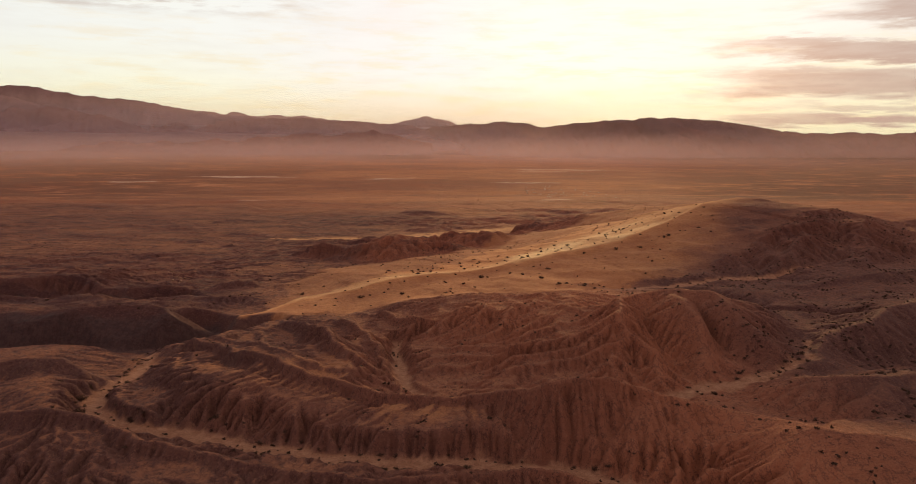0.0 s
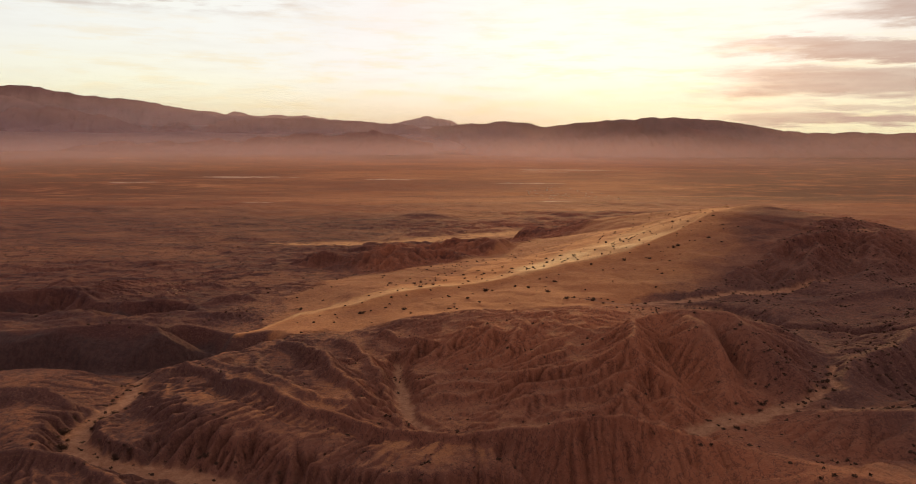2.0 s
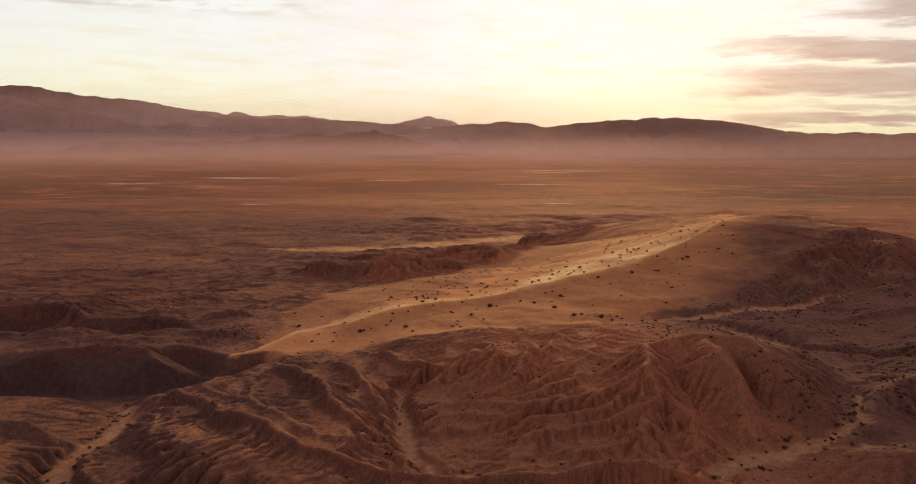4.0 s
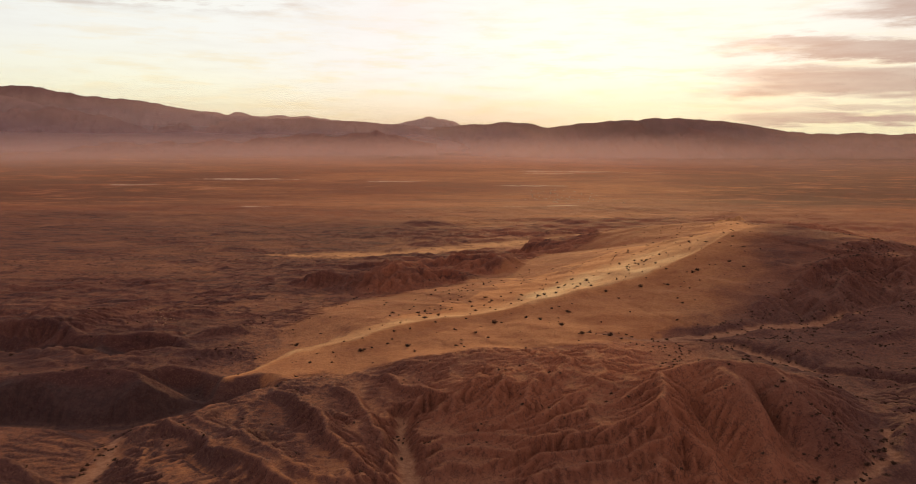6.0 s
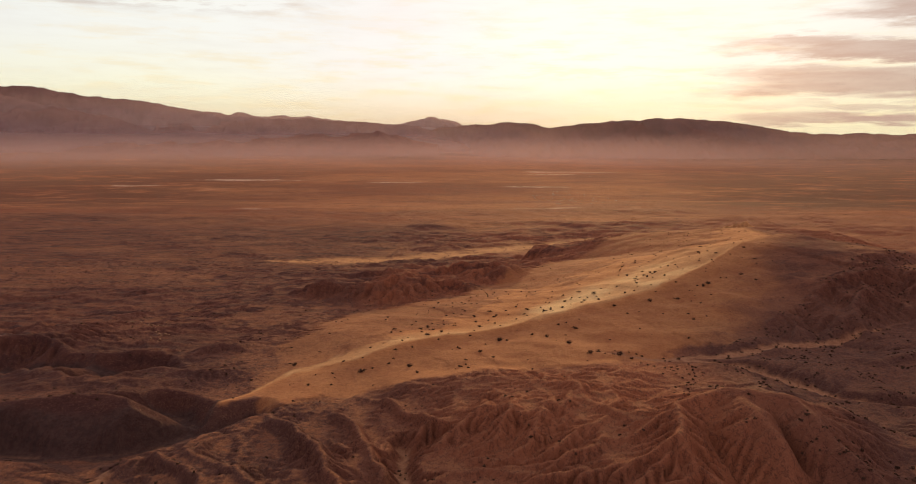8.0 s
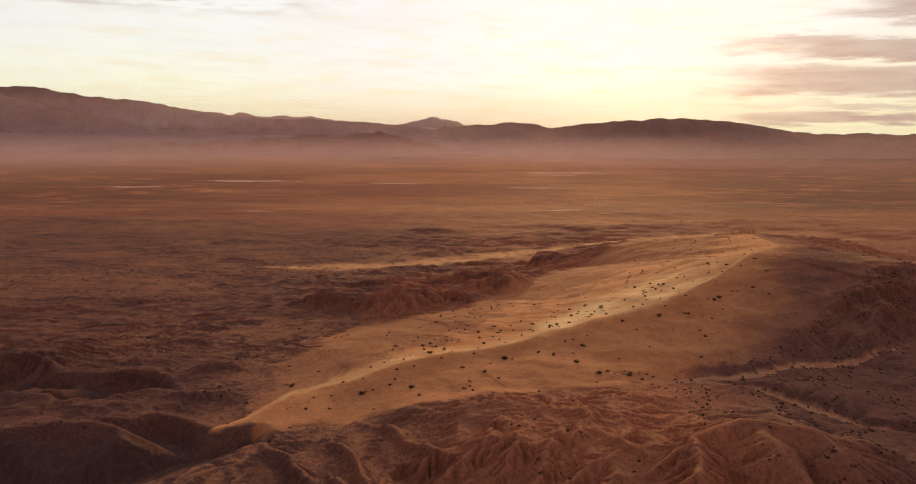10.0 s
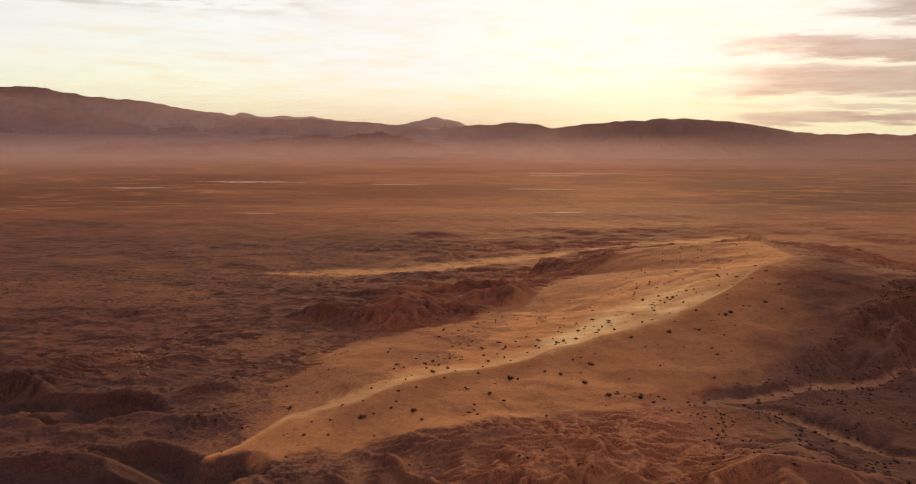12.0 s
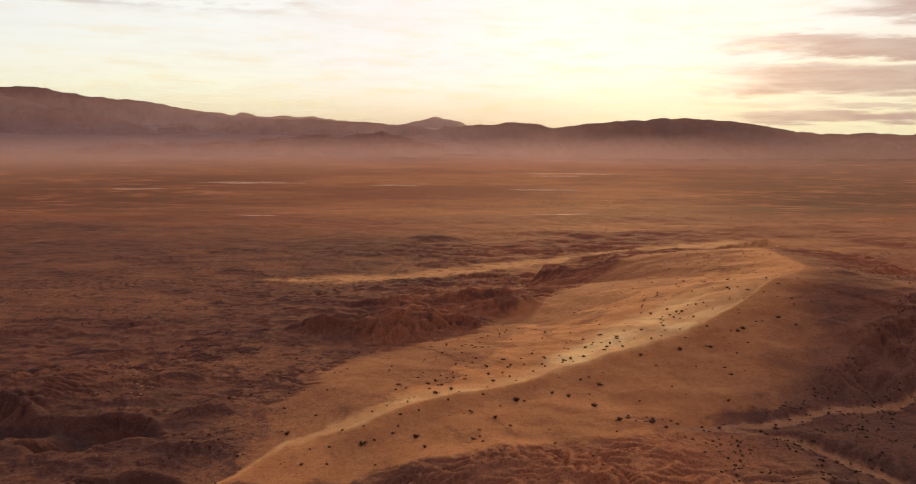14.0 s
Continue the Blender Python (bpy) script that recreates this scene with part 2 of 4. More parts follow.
# the sandy hill's crest: x, y, height
HILL = [(-57.5, 177.5, 0.9), (-51, 188, 1.6), (-45, 200, 2.4), (-28, 208, 4.2), (-20, 217, 5.0), (-7, 226, 6.2), (6, 231.5, 6.8), (22, 241.5, 7.8), (41, 252, 9.8), (57, 259, 12.2), (69, 267, 15.0), (86, 281, 18.8), (103, 297, 23.2),
        (122, 309, 25.0), (132, 319, 23.0), (146, 350, 16.5), (158, 430, 11.5), (168, 480, 3.5), (180, 540, -12)]
# red rocky hills beyond the swale: x, y, height, half length, half width
KNOLLS = [(-29, 318, 4.2, 22, 19), (-6, 318, 0.8, 20, 15), (14, 348, 1.6, 26, 16), (-62, 322, 0.2, 18, 9), (4, 388, -2.2, 26, 9), (-67, 223, 2.8, 17, 15),
          (-40, 372, -3.4, 28, 9), (46, 374, 0.0, 22, 9)]


# sharp ribs that fan out down the red massif to the south-west: x, y along each
RIBS_WEST = [
    [(32.6, 148.5), (29, 145.4), (23, 143.4), (17, 141.4), (12, 140), (7, 141), (3.7, 141.8)],
    [(31.5, 137.6), (26, 135.5), (20, 133.5), (15, 133.6), (9, 135.8), (2.6, 140), (-5, 141.5), (-8, 137)],
    [(31.5, 134.7), (26, 131.5), (20.7, 130), (16.5, 128.8), (10.5, 130.4), (4.5, 134), (-1, 137), (-5, 134.8), (-8.3, 132.3)],
    [(32.5, 130.3), (26, 126.8), (20, 125.8), (15, 125.2), (11.5, 124.3), (8.4, 122.8)],
    [(8.6, 131.7), (3.4, 131.5), (0.3, 129.7), (-4, 131.5), (-6.4, 130)],
    [(33, 126.5), (28, 122.7), (24, 121.2), (19.6, 118.6), (14.8, 117.4)],
]
# and to the north-west, up to the sand
RIBS_NORTH = [
    [(14, 163), (10.6, 153), (7.6, 146), (4.9, 143.5), (0.4, 145)],
    [(7.3, 168), (7, 159), (4.3, 152), (0.4, 148), (-4.3, 149)],
    [(2.7, 172), (0.6, 163), (-3.2, 158), (-7.3, 151)],
    [(-4, 174), (-6.7, 167), (-9.8, 163), (-12, 156)],
    [(28, 176), (28, 165), (24.7, 154), (19.5, 151), (15.3, 145), (11.7, 143.6)],
    [(22, 178), (19, 166), (16, 158)],
]
# lumpy spurs between the sand and the ravine of the pool
RIBS_POOL = [
    [(-21, 174), (-17, 160), (-14.7, 144), (-13.8, 131.5), (-11.5, 123), (-9.2, 114.5)],
    [(-32, 178), (-26.5, 162), (-21.3, 144), (-18, 132), (-17, 120)],
    [(-41, 172), (-30.3, 144), (-25.5, 136), (-20.8, 130), (-19, 121)],
    [(-47, 172), (-43.3, 149), (-37.7, 134), (-32.4, 125.5), (-28, 119)],
    [(-53, 172), (-53.4, 161), (-51.7, 146), (-43, 134), (-36.5, 126)],
]
# spurs under the hill's red flank
RIBS_FLANK = [
    [(132, 257), (115.5, 252.5), (100, 249), (89, 240), (81.3, 231.4), (73.5, 221.7)],
    [(97.3, 243.6), (102.6, 240.7), (103.5, 231.6), (102, 222), (100.5, 215)],
    [(125, 243.6), (116.6, 239.3), (108.6, 226.8), (106.4, 218)],
    [(152, 262), (140, 246), (131, 232), (124, 220)],
]


def ribs(x, y):
    wx, wy = x + 1.3 * fbm(x, y, 6, 3, 111), y + 1.3 * fbm(x, y, 6, 3, 114)
    z = np.zeros(np.shape(x))
    for group, tall, wide_ in ((RIBS_WEST, 1.15, 2.0), (RIBS_NORTH, 1.0, 2.4), (RIBS_POOL, 0.75, 2.6), (RIBS_FLANK, 2.4, 4.5)):
        for line in group:
            d, = along(wx, wy, line)
            z = np.maximum(z, tall * np.exp(-d / wide_))
    return z


# broad swells and sags of the land: x, y, how much it rises; one list for each stretch and breadth
NEAR_SWELLS_1 = [(-60.4, 97.6, 2.37), (50.1, 97.9, -0.04), (62, 101.2, 1.1), (40.6, 101.5, 0.02), (-29.2, 101.8, -0.39), (22.1, 101.8, 1.85), (-44.2, 106.5, 0), (-31.2, 112, 1.2), (6, 114.6, 1.48), (40, 115.8, 1), (-72.3, 117.5, 2.93), (-18.5, 118.1, -0.1), (16.1, 119.1, 0.4), (-5.2, 119.5, 0.77), (-44.1, 122.6, 0.94), (67.9, 122.8, 0.84), (35.5, 125.5, -0.32), (48.6, 125.6, 1.05), (-25.9, 126.7, 0.39), (58.2, 127.5, -0.29), (-10.6, 127.8, -0.1), (16.7, 130.7, 2.57), (-34.5, 132.8, 0.12), (-64.2, 133, -1.04), (34, 136, 1.52), (-83.7, 136.3, 0.77), (75, 139.2, -0.37), (56.5, 139.2, 0.29), (8.1, 139.2, 0.1), (-19.6, 140, 1.54)]
NEAR_SWELLS_2 = [(18.6, 142.4, -0.12), (-45.6, 143.6, -0.23), (-63.5, 144.1, 0.14), (-26.8, 147.3, 1.7), (51.4, 147.3, 0.9), (33, 147.4, 0.58), (72.4, 149.8, 1.84), (-6.2, 150.7, -0.6), (21.6, 151.4, -0.81), (-18.9, 152.9, -0.81), (11, 157.6, 1.03), (-2.9, 159.8, 3.03), (-80.9, 163.9, 1.77), (-55.5, 164.5, -0.02), (-67.5, 164.8, 1.73), (-10.3, 169.6, -0.98), (102.3, 172.4, -0.1), (-46.8, 174.1, 0.29), (27.1, 176.2, 0.38), (-56.8, 177.6, -1.1), (-27.5, 177.7, -1.16), (-12.7, 178.8, 1.73), (-0.5, 183.9, 1.96), (78.3, 184, -0.71), (97.4, 184, -1.02), (36.5, 185.4, 1.74), (-73.9, 186.9, 0.22), (52, 189.1, 0.23), (-52.1, 189.9, -0.91), (-63.1, 191.1, -1.22)]
NEAR_SWELLS_3 = [(-41.4, 192, -0.44), (-99.5, 192.5, 0.41), (28.1, 192.7, 1.16), (-116.9, 193.2, -0.97), (-15.4, 193.7, 0.54), (-87, 194.3, -0.08), (74.5, 196.4, 0.89), (8.8, 196.5, -0.84), (-25, 198.1, -0.33), (-107, 200.7, 0.91), (61.5, 203.4, 0.73), (88.1, 203.9, 0.01), (-1.4, 206.1, 1.2), (37.8, 207.1, 0.27), (99.4, 208.2, -0.37), (18, 208.8, 1.19), (48.9, 209.8, -0.72), (77.6, 211.2, -0.14), (-12.9, 212.3, -0.37), (-50.8, 213.2, -1.45), (-62.4, 215.9, 1.02), (115.6, 216.4, 1.24), (-122.2, 216.8, 1.72), (-108.9, 216.9, -1.31), (-73.7, 217.7, -0.58), (20.1, 221.7, 0.73), (73.5, 223.7, -1.2)]
HILLSIDE_SWELLS_1 = [(-62.4, 215.9, -0.51), (115.6, 216.4, -0.22), (-122.2, 216.8, 0.66), (20.1, 221.7, -0.61), (73.5, 223.7, 0.11), (-31.6, 225.2, 1.4), (-86.2, 227.1, -0.91), (0.5, 228, -1.2), (99.4, 228.8, -0.73), (-110, 235.4, -1.24), (-129.5, 237.4, 1.45), (129.3, 240.9, 1.22), (54.9, 244.3, -1.32), (-45.4, 244.6, 1.75), (-73.3, 246.2, -1.31), (-143.8, 249, 1.94), (106.5, 249.8, -0.27), (6.4, 250.9, -0.01), (-126.4, 254.2, 2.88), (77.7, 261.8, -1.1), (-92.3, 263.9, 1.11), (-15.8, 280.8, 0.83), (-36.5, 285, -0.4), (46.3, 287, 2.08), (9.8, 290.4, -0.37), (-68.9, 299, 0.59), (63.2, 315.4, 0.45), (130.6, 316.9, 0.14), (-26.7, 317.4, -1.56), (97.2, 322.9, -1.13)]
HILLSIDE_SWELLS_2 = [(39.2, 327.7, -1.26), (152.6, 335.9, -0.91), (-122.4, 343.1, 0.32)]
FAR_SWELLS = [(63.2, 315.4, -0.77), (130.6, 316.9, -0.35), (-26.7, 317.4, -1.15), (-122.4, 343.1, 0.83), (180.1, 345.9, -1.72), (-198.4, 352.4, 1.47), (-46, 358.8, -0.23), (90.5, 384.4, -1.18), (-81.5, 430.3, -0.42), (-213.2, 443.4, 0.28), (63.1, 449.5, -0.98), (-18.2, 463.4, -0.35), (26.2, 493.8, 0.51), (-43.3, 517.7, -0.24), (-98.9, 518.2, -0.45)]
MOUNDS = [(NEAR_SWELLS_1, 8), (NEAR_SWELLS_2, 8), (NEAR_SWELLS_3, 8), (HILLSIDE_SWELLS_1, 15), (HILLSIDE_SWELLS_2, 15), (FAR_SWELLS, 38)]


def base_height(x, y):
    z = np.interp(y, [-5000, -400, 0, 50, 86, 100, 150, 200, 250, 290, 340, 400, 450, 530, 800, 1500, 2200, 3000, 4000, 5000],
                  [-20, -14, -9, -6, 3.6, 4.4, 3.9, 4.0, 0.2, -3.5, -5, -8, -16, -26, -30, -66, -62, -58, -40, -20])
    far = sstep(y, 1500, 4400)
    z = z + far * np.clip(-x / 2200, -0.5, 1.0) * 52
    z = z - 5.0 * sstep(-x, 70, 130) * sstep(y, 215, 260) * (1 - sstep(y, 380, 460))
    z = z + 6.0 * sstep(x, 50, 150) * sstep(y, 110, 180) * (1 - sstep(y, 330, 420))
    return z


EDGE_X, EDGE_Y = [-58, -54, -50, -47, -44, -40, -30, -10, 10, 25, 40, 70, 90, 104, 130, 200, 300], [177.5, 182, 184, 177, 173, 178, 183, 189, 194, 199, 205, 215, 228, 244, 268, 320, 400]
NORTH_X, REACH = [-60, -52, -45, -30, -15, 0, 20, 50, 80, 110, 150, 200], [1, 2, 4, 8, 16, 34, 62, 74, 84, 90, 90, 90]


# sand drifted over the bench above the foremost wash
BENCH_SAND = [(-60, 138), (-54, 132), (-47, 130), (-39, 124), (-30, 117), (-23, 122), (-20, 132), (-23, 122), (-18, 113), (-9, 108), (-2, 105)]
# a long bank of sand far out
STREAK = [(-122, 512), (-42, 542), (50, 605), (194, 682), (245, 730)]


def crest_side(x, y):
    """How far north of the hill's crest a place lies, in metres."""
    return y - np.interp(x, [p[0] for p in HILL], [p[1] for p in HILL])


def sandy(x, y):
    """How far the ground is smooth drifted sand, 0 to 1."""
    w = 4.0 * fbm(x, y, 22, 5, 11, 0.75)
    s = sstep(y - np.interp(x, EDGE_X, EDGE_Y) - 0.9 * w, -1.5, 2)
    reach = np.interp(x, NORTH_X, REACH)
    s = s * (1 - sstep(crest_side(x, y) - reach * (1 + 0.12 * w), -1 - 0.2 * reach, 1 + 0.2 * reach))
    for line in (RAVINES[0], RAVINES[2], RAVINES[5]):
        d, _, half = along(x, y, line)
        s = s * sstep(d - half, 0.4, 2.2)
    return s * (1 - sstep(x + w, 150, 190)) * sstep(x, -58, -56)


def swale(x, y):
    """The smooth sandy hollow north of the crest, up to the red hills."""
    w = 5.0 * fbm(x, y, 26, 4, 17, 0.6)
    s = sstep(crest_side(x, y), -2, 2) * (1 - sstep(y - w - np.interp(x, [-64, -52, -40, -16, 0, 30, 60, 100, 160], [226, 246, 280, 296, 308, 362, 425, 478, 540]), -6, 10))
    return s * sstep(x + w, -56, -46) * (1 - sstep(x, 140, 180))


def land(x, y):
    """The land before the rains have cut it."""
    z = base_height(x, y)
    z = z + 1.3 * fbm(x, y, 60, 3, 1) * sstep(np.hypot(x, y), 20, 80) + sstep(y, 420, 800) * (3.0 * fbm(x, y, 160, 4, 2)) * (1 - sstep(y, 1000, 1700))
    wx, wy = x + 2.6 * fbm(x, y, 14, 3, 3), y + 2.6 * fbm(x, y, 14, 3, 6)
    for line, slope, flat in SLOPES:
        d, h = along(wx, wy, line)
        z = smax(z, np.where(d < 60, h - slope * d - 0.7 * np.maximum(d - flat, 0), -99), 0.8)
    for line, slope, k in CRESTS:
        d, h = along(wx * 0.6 + x * 0.4, wy * 0.6 + y * 0.4, line)
        z = smax(z, h - slope * np.maximum(d - 0.2, 0), k)
    # the hill, broad to its foot, with a drifted crest that falls more steeply to the north
    d, h = along(x + 1.2 * fbm(x, y, 16, 2, 13), y + 1.6 * fbm(x, y, 13, 3, 15), HILL)
    north = sstep(crest_side(x, y), -1.5, 1.5)
    high = sstep(h, 8, 20)
    soft_top = sstep(x, 38, 85)
    d = np.where(soft_top > 0, np.hypot(d, 9 * soft_top) - 9 * soft_top * (1 - 0.3 * soft_top), d)
    south_side = h - np.minimum(d, 5) * 0.20 * (1 - 0.6 * soft_top) - np.clip(d - 5, 0, 30) * (0.055 + 0.06 * high) - np.maximum(d - 35, 0) * 0.25
    lip = np.interp(x, [-57, -45, -30, -12, 0, 15, 40, 65, 95, 125], [4, 7, 9, 7, 7, 10, 15, 18, 14, 6])
    north_side = h - (0.13 - 0.10 * sstep(x, 66, 92)) * lip * (1 - np.exp(-d / lip)) - d * (0.075 + 0.19 * sstep(h, 8, 18)) - np.maximum(d - 34, 0) * 0.05
    lift = south_side * (1 - north) + north_side * north
    lift = lift + 0.55 * fbm(x * 0.7 + y * 0.3, y, 16, 3, 19) * sstep(d, 3, 10)
    z = smax(z, np.where(d < 130, lift, -99), 0.8)
    for group, broad in MOUNDS:
        for mx, my, rise in group:
            z = z + rise * np.exp(-((x - mx) ** 2 + (y - my) ** 2) / (2 * broad * broad))
    for kx, ky, kh, a, b in KNOLLS:
        q = np.hypot((x - kx) / a, (y - ky) / b)
        z = smax(z, kh + 1.0 - 6.5 * q ** 1.2 + 1.3 * fbm(x, y, 11, 3, 21), 0.8)
    wx, wy = x + 3.0 * fbm(x, y, 22, 2, 81, 0.5), y + 3.0 * fbm(x, y, 22, 2, 86, 0.5)
    for line, bluff, lap in zip(RAVINES, (1.5, 0.6, 0.9, 0.9, 0.9, 1.2), (0.42, 0.6, 0.7, 0.6, 0.6, 0.8)):
        calm = 0.25 if line in (RAVINES[2], RAVINES[5]) else 1.0
        d, h, w = along(x + calm * (wx - x), y + calm * (wy - y), line)
        over = sstep(wy - np.interp(wx, [p[0] for p in line], [p[1] for p in line]), -1, 1) if line[0][0] < line[-1][0] else 0.5
        z = smin(z, h + np.maximum(d - w, 0) * (lap + (bluff - lap) * over), 0.6)
    for line in WASHES:
        d, h, w = along(x + 0.9 * fbm(x, y, 8, 3, 31, 0.6), y + 0.9 * fbm(x, y, 8, 3, 35, 0.6), line)
        e = np.maximum(d - w, 0)
        z = smin(z, h + 1.9 * e, 0.4)
    return z


def bed(x, y):
    """1 on the floor of a wash, 0 off it."""
    m = np.zeros(np.shape(x))
    for line in WASHES:
        d, h, w = along(x + 0.9 * fbm(x, y, 8, 3, 31, 0.6), y + 0.9 * fbm(x, y, 8, 3, 35, 0.6), line)
        m = np.maximum(m, 1 - sstep(d - w + 0.7 * fbm(x, y, 3.5, 3, 38, 0.6), -0.8, 0.7))
    return m


def rain(z, cell, mask, rounds, k, soften, talus):
    """Running water cuts the land: steepest way down, the water that gathers, and the wear that it does."""
    ny, nx = z.shape
    idx = np.arange(ny * nx).reshape(ny, nx)
    steps = [(-1, -1), (-1, 0), (-1, 1), (0, -1), (0, 1), (1, -1), (1, 0), (1, 1)]
    sink = ny * nx
    for n in range(rounds):
        p = np.pad(z, 1, mode="edge")
        best, drop, to = np.zeros_like(z), np.zeros_like(z), np.full(z.shape, sink)
        for dy, dx in steps:
            fall = z - p[1 + dy:1 + dy + ny, 1 + dx:1 + dx + nx]
            s = fall / (cell * math.hypot(dx, dy))
            m = s > best
            best[m], drop[m] = s[m], fall[m]
            to[m] = (idx + dy * nx + dx)[m].clip(0, sink - 1)
        ptr = np.append(to.ravel(), sink)
        acc = np.append(np.ones(sink), 0.0)
        for _ in range(9):
            acc = acc + np.bincount(ptr, weights=acc, minlength=sink + 1)
            acc[sink] = 0
            ptr = ptr[ptr]
        a = acc[:sink].reshape(ny, nx) * cell * cell
        cut = np.minimum(k * np.sqrt(np.maximum(a - 2.5 * cell * cell, 0)) * best, 0.4 * drop) * mask
        z = z - cut
        p = np.pad(z, 1, mode="edge")
        lap = (p[:-2, 1:-1] + p[2:, 1:-1] + p[1:-1, :-2] + p[1:-1, 2:]) / 4 - z
        steep = sstep(best, talus, talus * 1.6)
        z = z + lap * (soften + 0.35 * steep) * mask
    return z, a


class Tile:
    def __init__(self, x0, x1, y0, y1, cell):
        self.x0, self.y0, self.cell = x0, y0, cell
        self.xs, self.ys = np.arange(x0, x1 + cell / 2, cell), np.arange(y0, y1 + cell / 2, cell)
        self.x, self.y = np.meshgrid(self.xs, self.ys)

    def at(self, grid, x, y):
        u = np.clip((x - self.x0) / self.cell, 0, len(self.xs) - 1.001)
        v = np.clip((y - self.y0) / self.cell, 0, len(self.ys) - 1.001)
        i, j = u.astype(int), v.astype(int)
        u, v = u - i, v - j
        return (grid[j, i] * (1 - u) + grid[j, i + 1] * u) * (1 - v) + (grid[j + 1, i] * (1 - u) + grid[j + 1, i + 1] * u) * v

    def inside(self, x, y, rim):
        dx = np.minimum(x - self.x0, self.xs[-1] - x)
        dy = np.minimum(y - self.y0, self.ys[-1] - y)
        return sstep(np.minimum(dx, dy), 0, rim)


def cut_mask(x, y):
    calm = 0.10 + 0.90 * sstep(along(x, y, RAVINES[0])[0], 9, 16)
    for line in RAVINES[2:]:
        calm = np.minimum(calm, 0.10 + 0.90 * sstep(along(x, y, line)[0], 5, 9))
    # the foremost slope to the east is rounded
    calm = calm * (1 - 0.65 * sstep(-x, 60, 68) * (1 - sstep(y, 150, 158)))
    calm = calm * (1 - 0.85 * sstep(x, 34, 46) * (1 - sstep(y, 98, 108)))
    return (1 - 0.985 * np.maximum(sandy(x, y), 0.97 * swale(x, y))) * (1 - 0.97 * bed(x, y)) * calm


def ridged(x, y, scale, octaves, seed):
    return 1 - 2 * np.abs(fbm(x, y, scale, octaves, seed))


def bare_flats(x, y):
    """Smooth tan flats between the red hills beyond the swale."""
    f = fbm(x * 0.6, y, 110, 3, 41) + 0.12 * fbm(x * 0.7, y, 24, 3, 42)
    p = 1 - sstep(f, -0.34, -0.04)
    q = np.hypot((x + 112) / 26, (y - 268) / 46) + 0.5 * fbm(x, y, 20, 3, 48)
    p = np.maximum(p, 1 - sstep(q, 0.6, 1.05))
    d, = along(x + 8 * fbm(x, y, 30, 3, 77), y + 8 * fbm(x, y, 30, 3, 78), STREAK)
    return np.maximum(p, 1 - sstep(d, 10, 26))


def small_hills(x, y, octaves):
    low = 0.32 + 0.68 * sstep(x + 15 * fbm(x, y, 40, 2, 53), -75, -45)
    return low * (1.5 * ridged(x * 0.6, y, 42, 4, 43) - 0.4 + 0.9 * ridged(x * 0.35, y, 10, 2, 49) + 0.7 * ridged(x * 0.8, y, 15, octaves, 44))


def badland_relief(x, y):
    """Small sharp hills beyond the swale, thick in some stretches and missing in others."""
    some = 1 - 0.8 * bare_flats(x, y)
    return some * (1 - sstep(y + 220 * fbm(x * 0.5, y, 240, 3, 73), 560, 1060)) * sstep(y, 235 - 95 * sstep(-x, 58, 82), 320 - 135 * sstep(-x, 58, 82)) * (1 - bed(x, y)) * (1 - np.maximum(sandy(x, y), swale(x, y)))


wide = Tile(-900, 900, -60, 1150, 3.0)
_x, _y = wide.x, wide.y
_r = badland_relief(_x, _y)
_z = land(_x, _y) + _r * small_hills(_x, _y, 2)
WIDE, WIDE_A = rain(_z, 3.0, cut_mask(_x, _y) * (0.15 + 0.85 * _r), 30, 0.035, 0.02, 0.9)

middle = Tile(-310, 310, 200, 700, 1.25)
_x, _y = middle.x, middle.y
_r, _m = badland_relief(_x, _y), cut_mask(_x, _y)
_z = land(_x, _y) + _r * (small_hills(_x, _y, 3) + 0.5 * fbm(_x, _y, 8, 3, 45)) + _m * 0.16 * fbm(_x, _y, 3.5, 2, 47)
MIDDLE, MIDDLE_A = rain(_z, 1.25, _m * (0.2 + 0.8 * _r), 45, 0.075, 0.006, 1.6)

def ridge_face(x, y):
    """The steep side of the foremost ridge, 0 to 1, and how far below its crest."""
    d, h = along(x, y, CRESTS[0][0])
    below = np.interp(x, [p[0] for p in CRESTS[0][0]], [p[1] for p in CRESTS[0][0]]) - y
    return sstep(below, 0.3, 2.0) * (1 - sstep(d, 9, 15)) * sstep(x, -54, -44) * (1 - sstep(x, 38, 46)), below


def flutes(x, y):
    """Thin sharp rills down the steep face."""
    face, below = ridge_face(x, y)
    lean = x + 0.55 * below * (1 - sstep(x, -12, 6)) + 0.7 * fbm(x, y, 5, 2, 63)
    wide_, thin = (np.maximum(0, 1 - k * np.abs(gnoise(lean / s, y * 0.05 / s + n, n))) for s, k, n in ((4.0, 9.0, 64), (1.9, 6.0, 66)))
    some = 0.35 + 0.65 * sstep(fbm(x, y * 0.6, 9, 2, 68), -0.3, 0.3)
    return face * some * (0.8 * wide_ + 0.55 * thin)


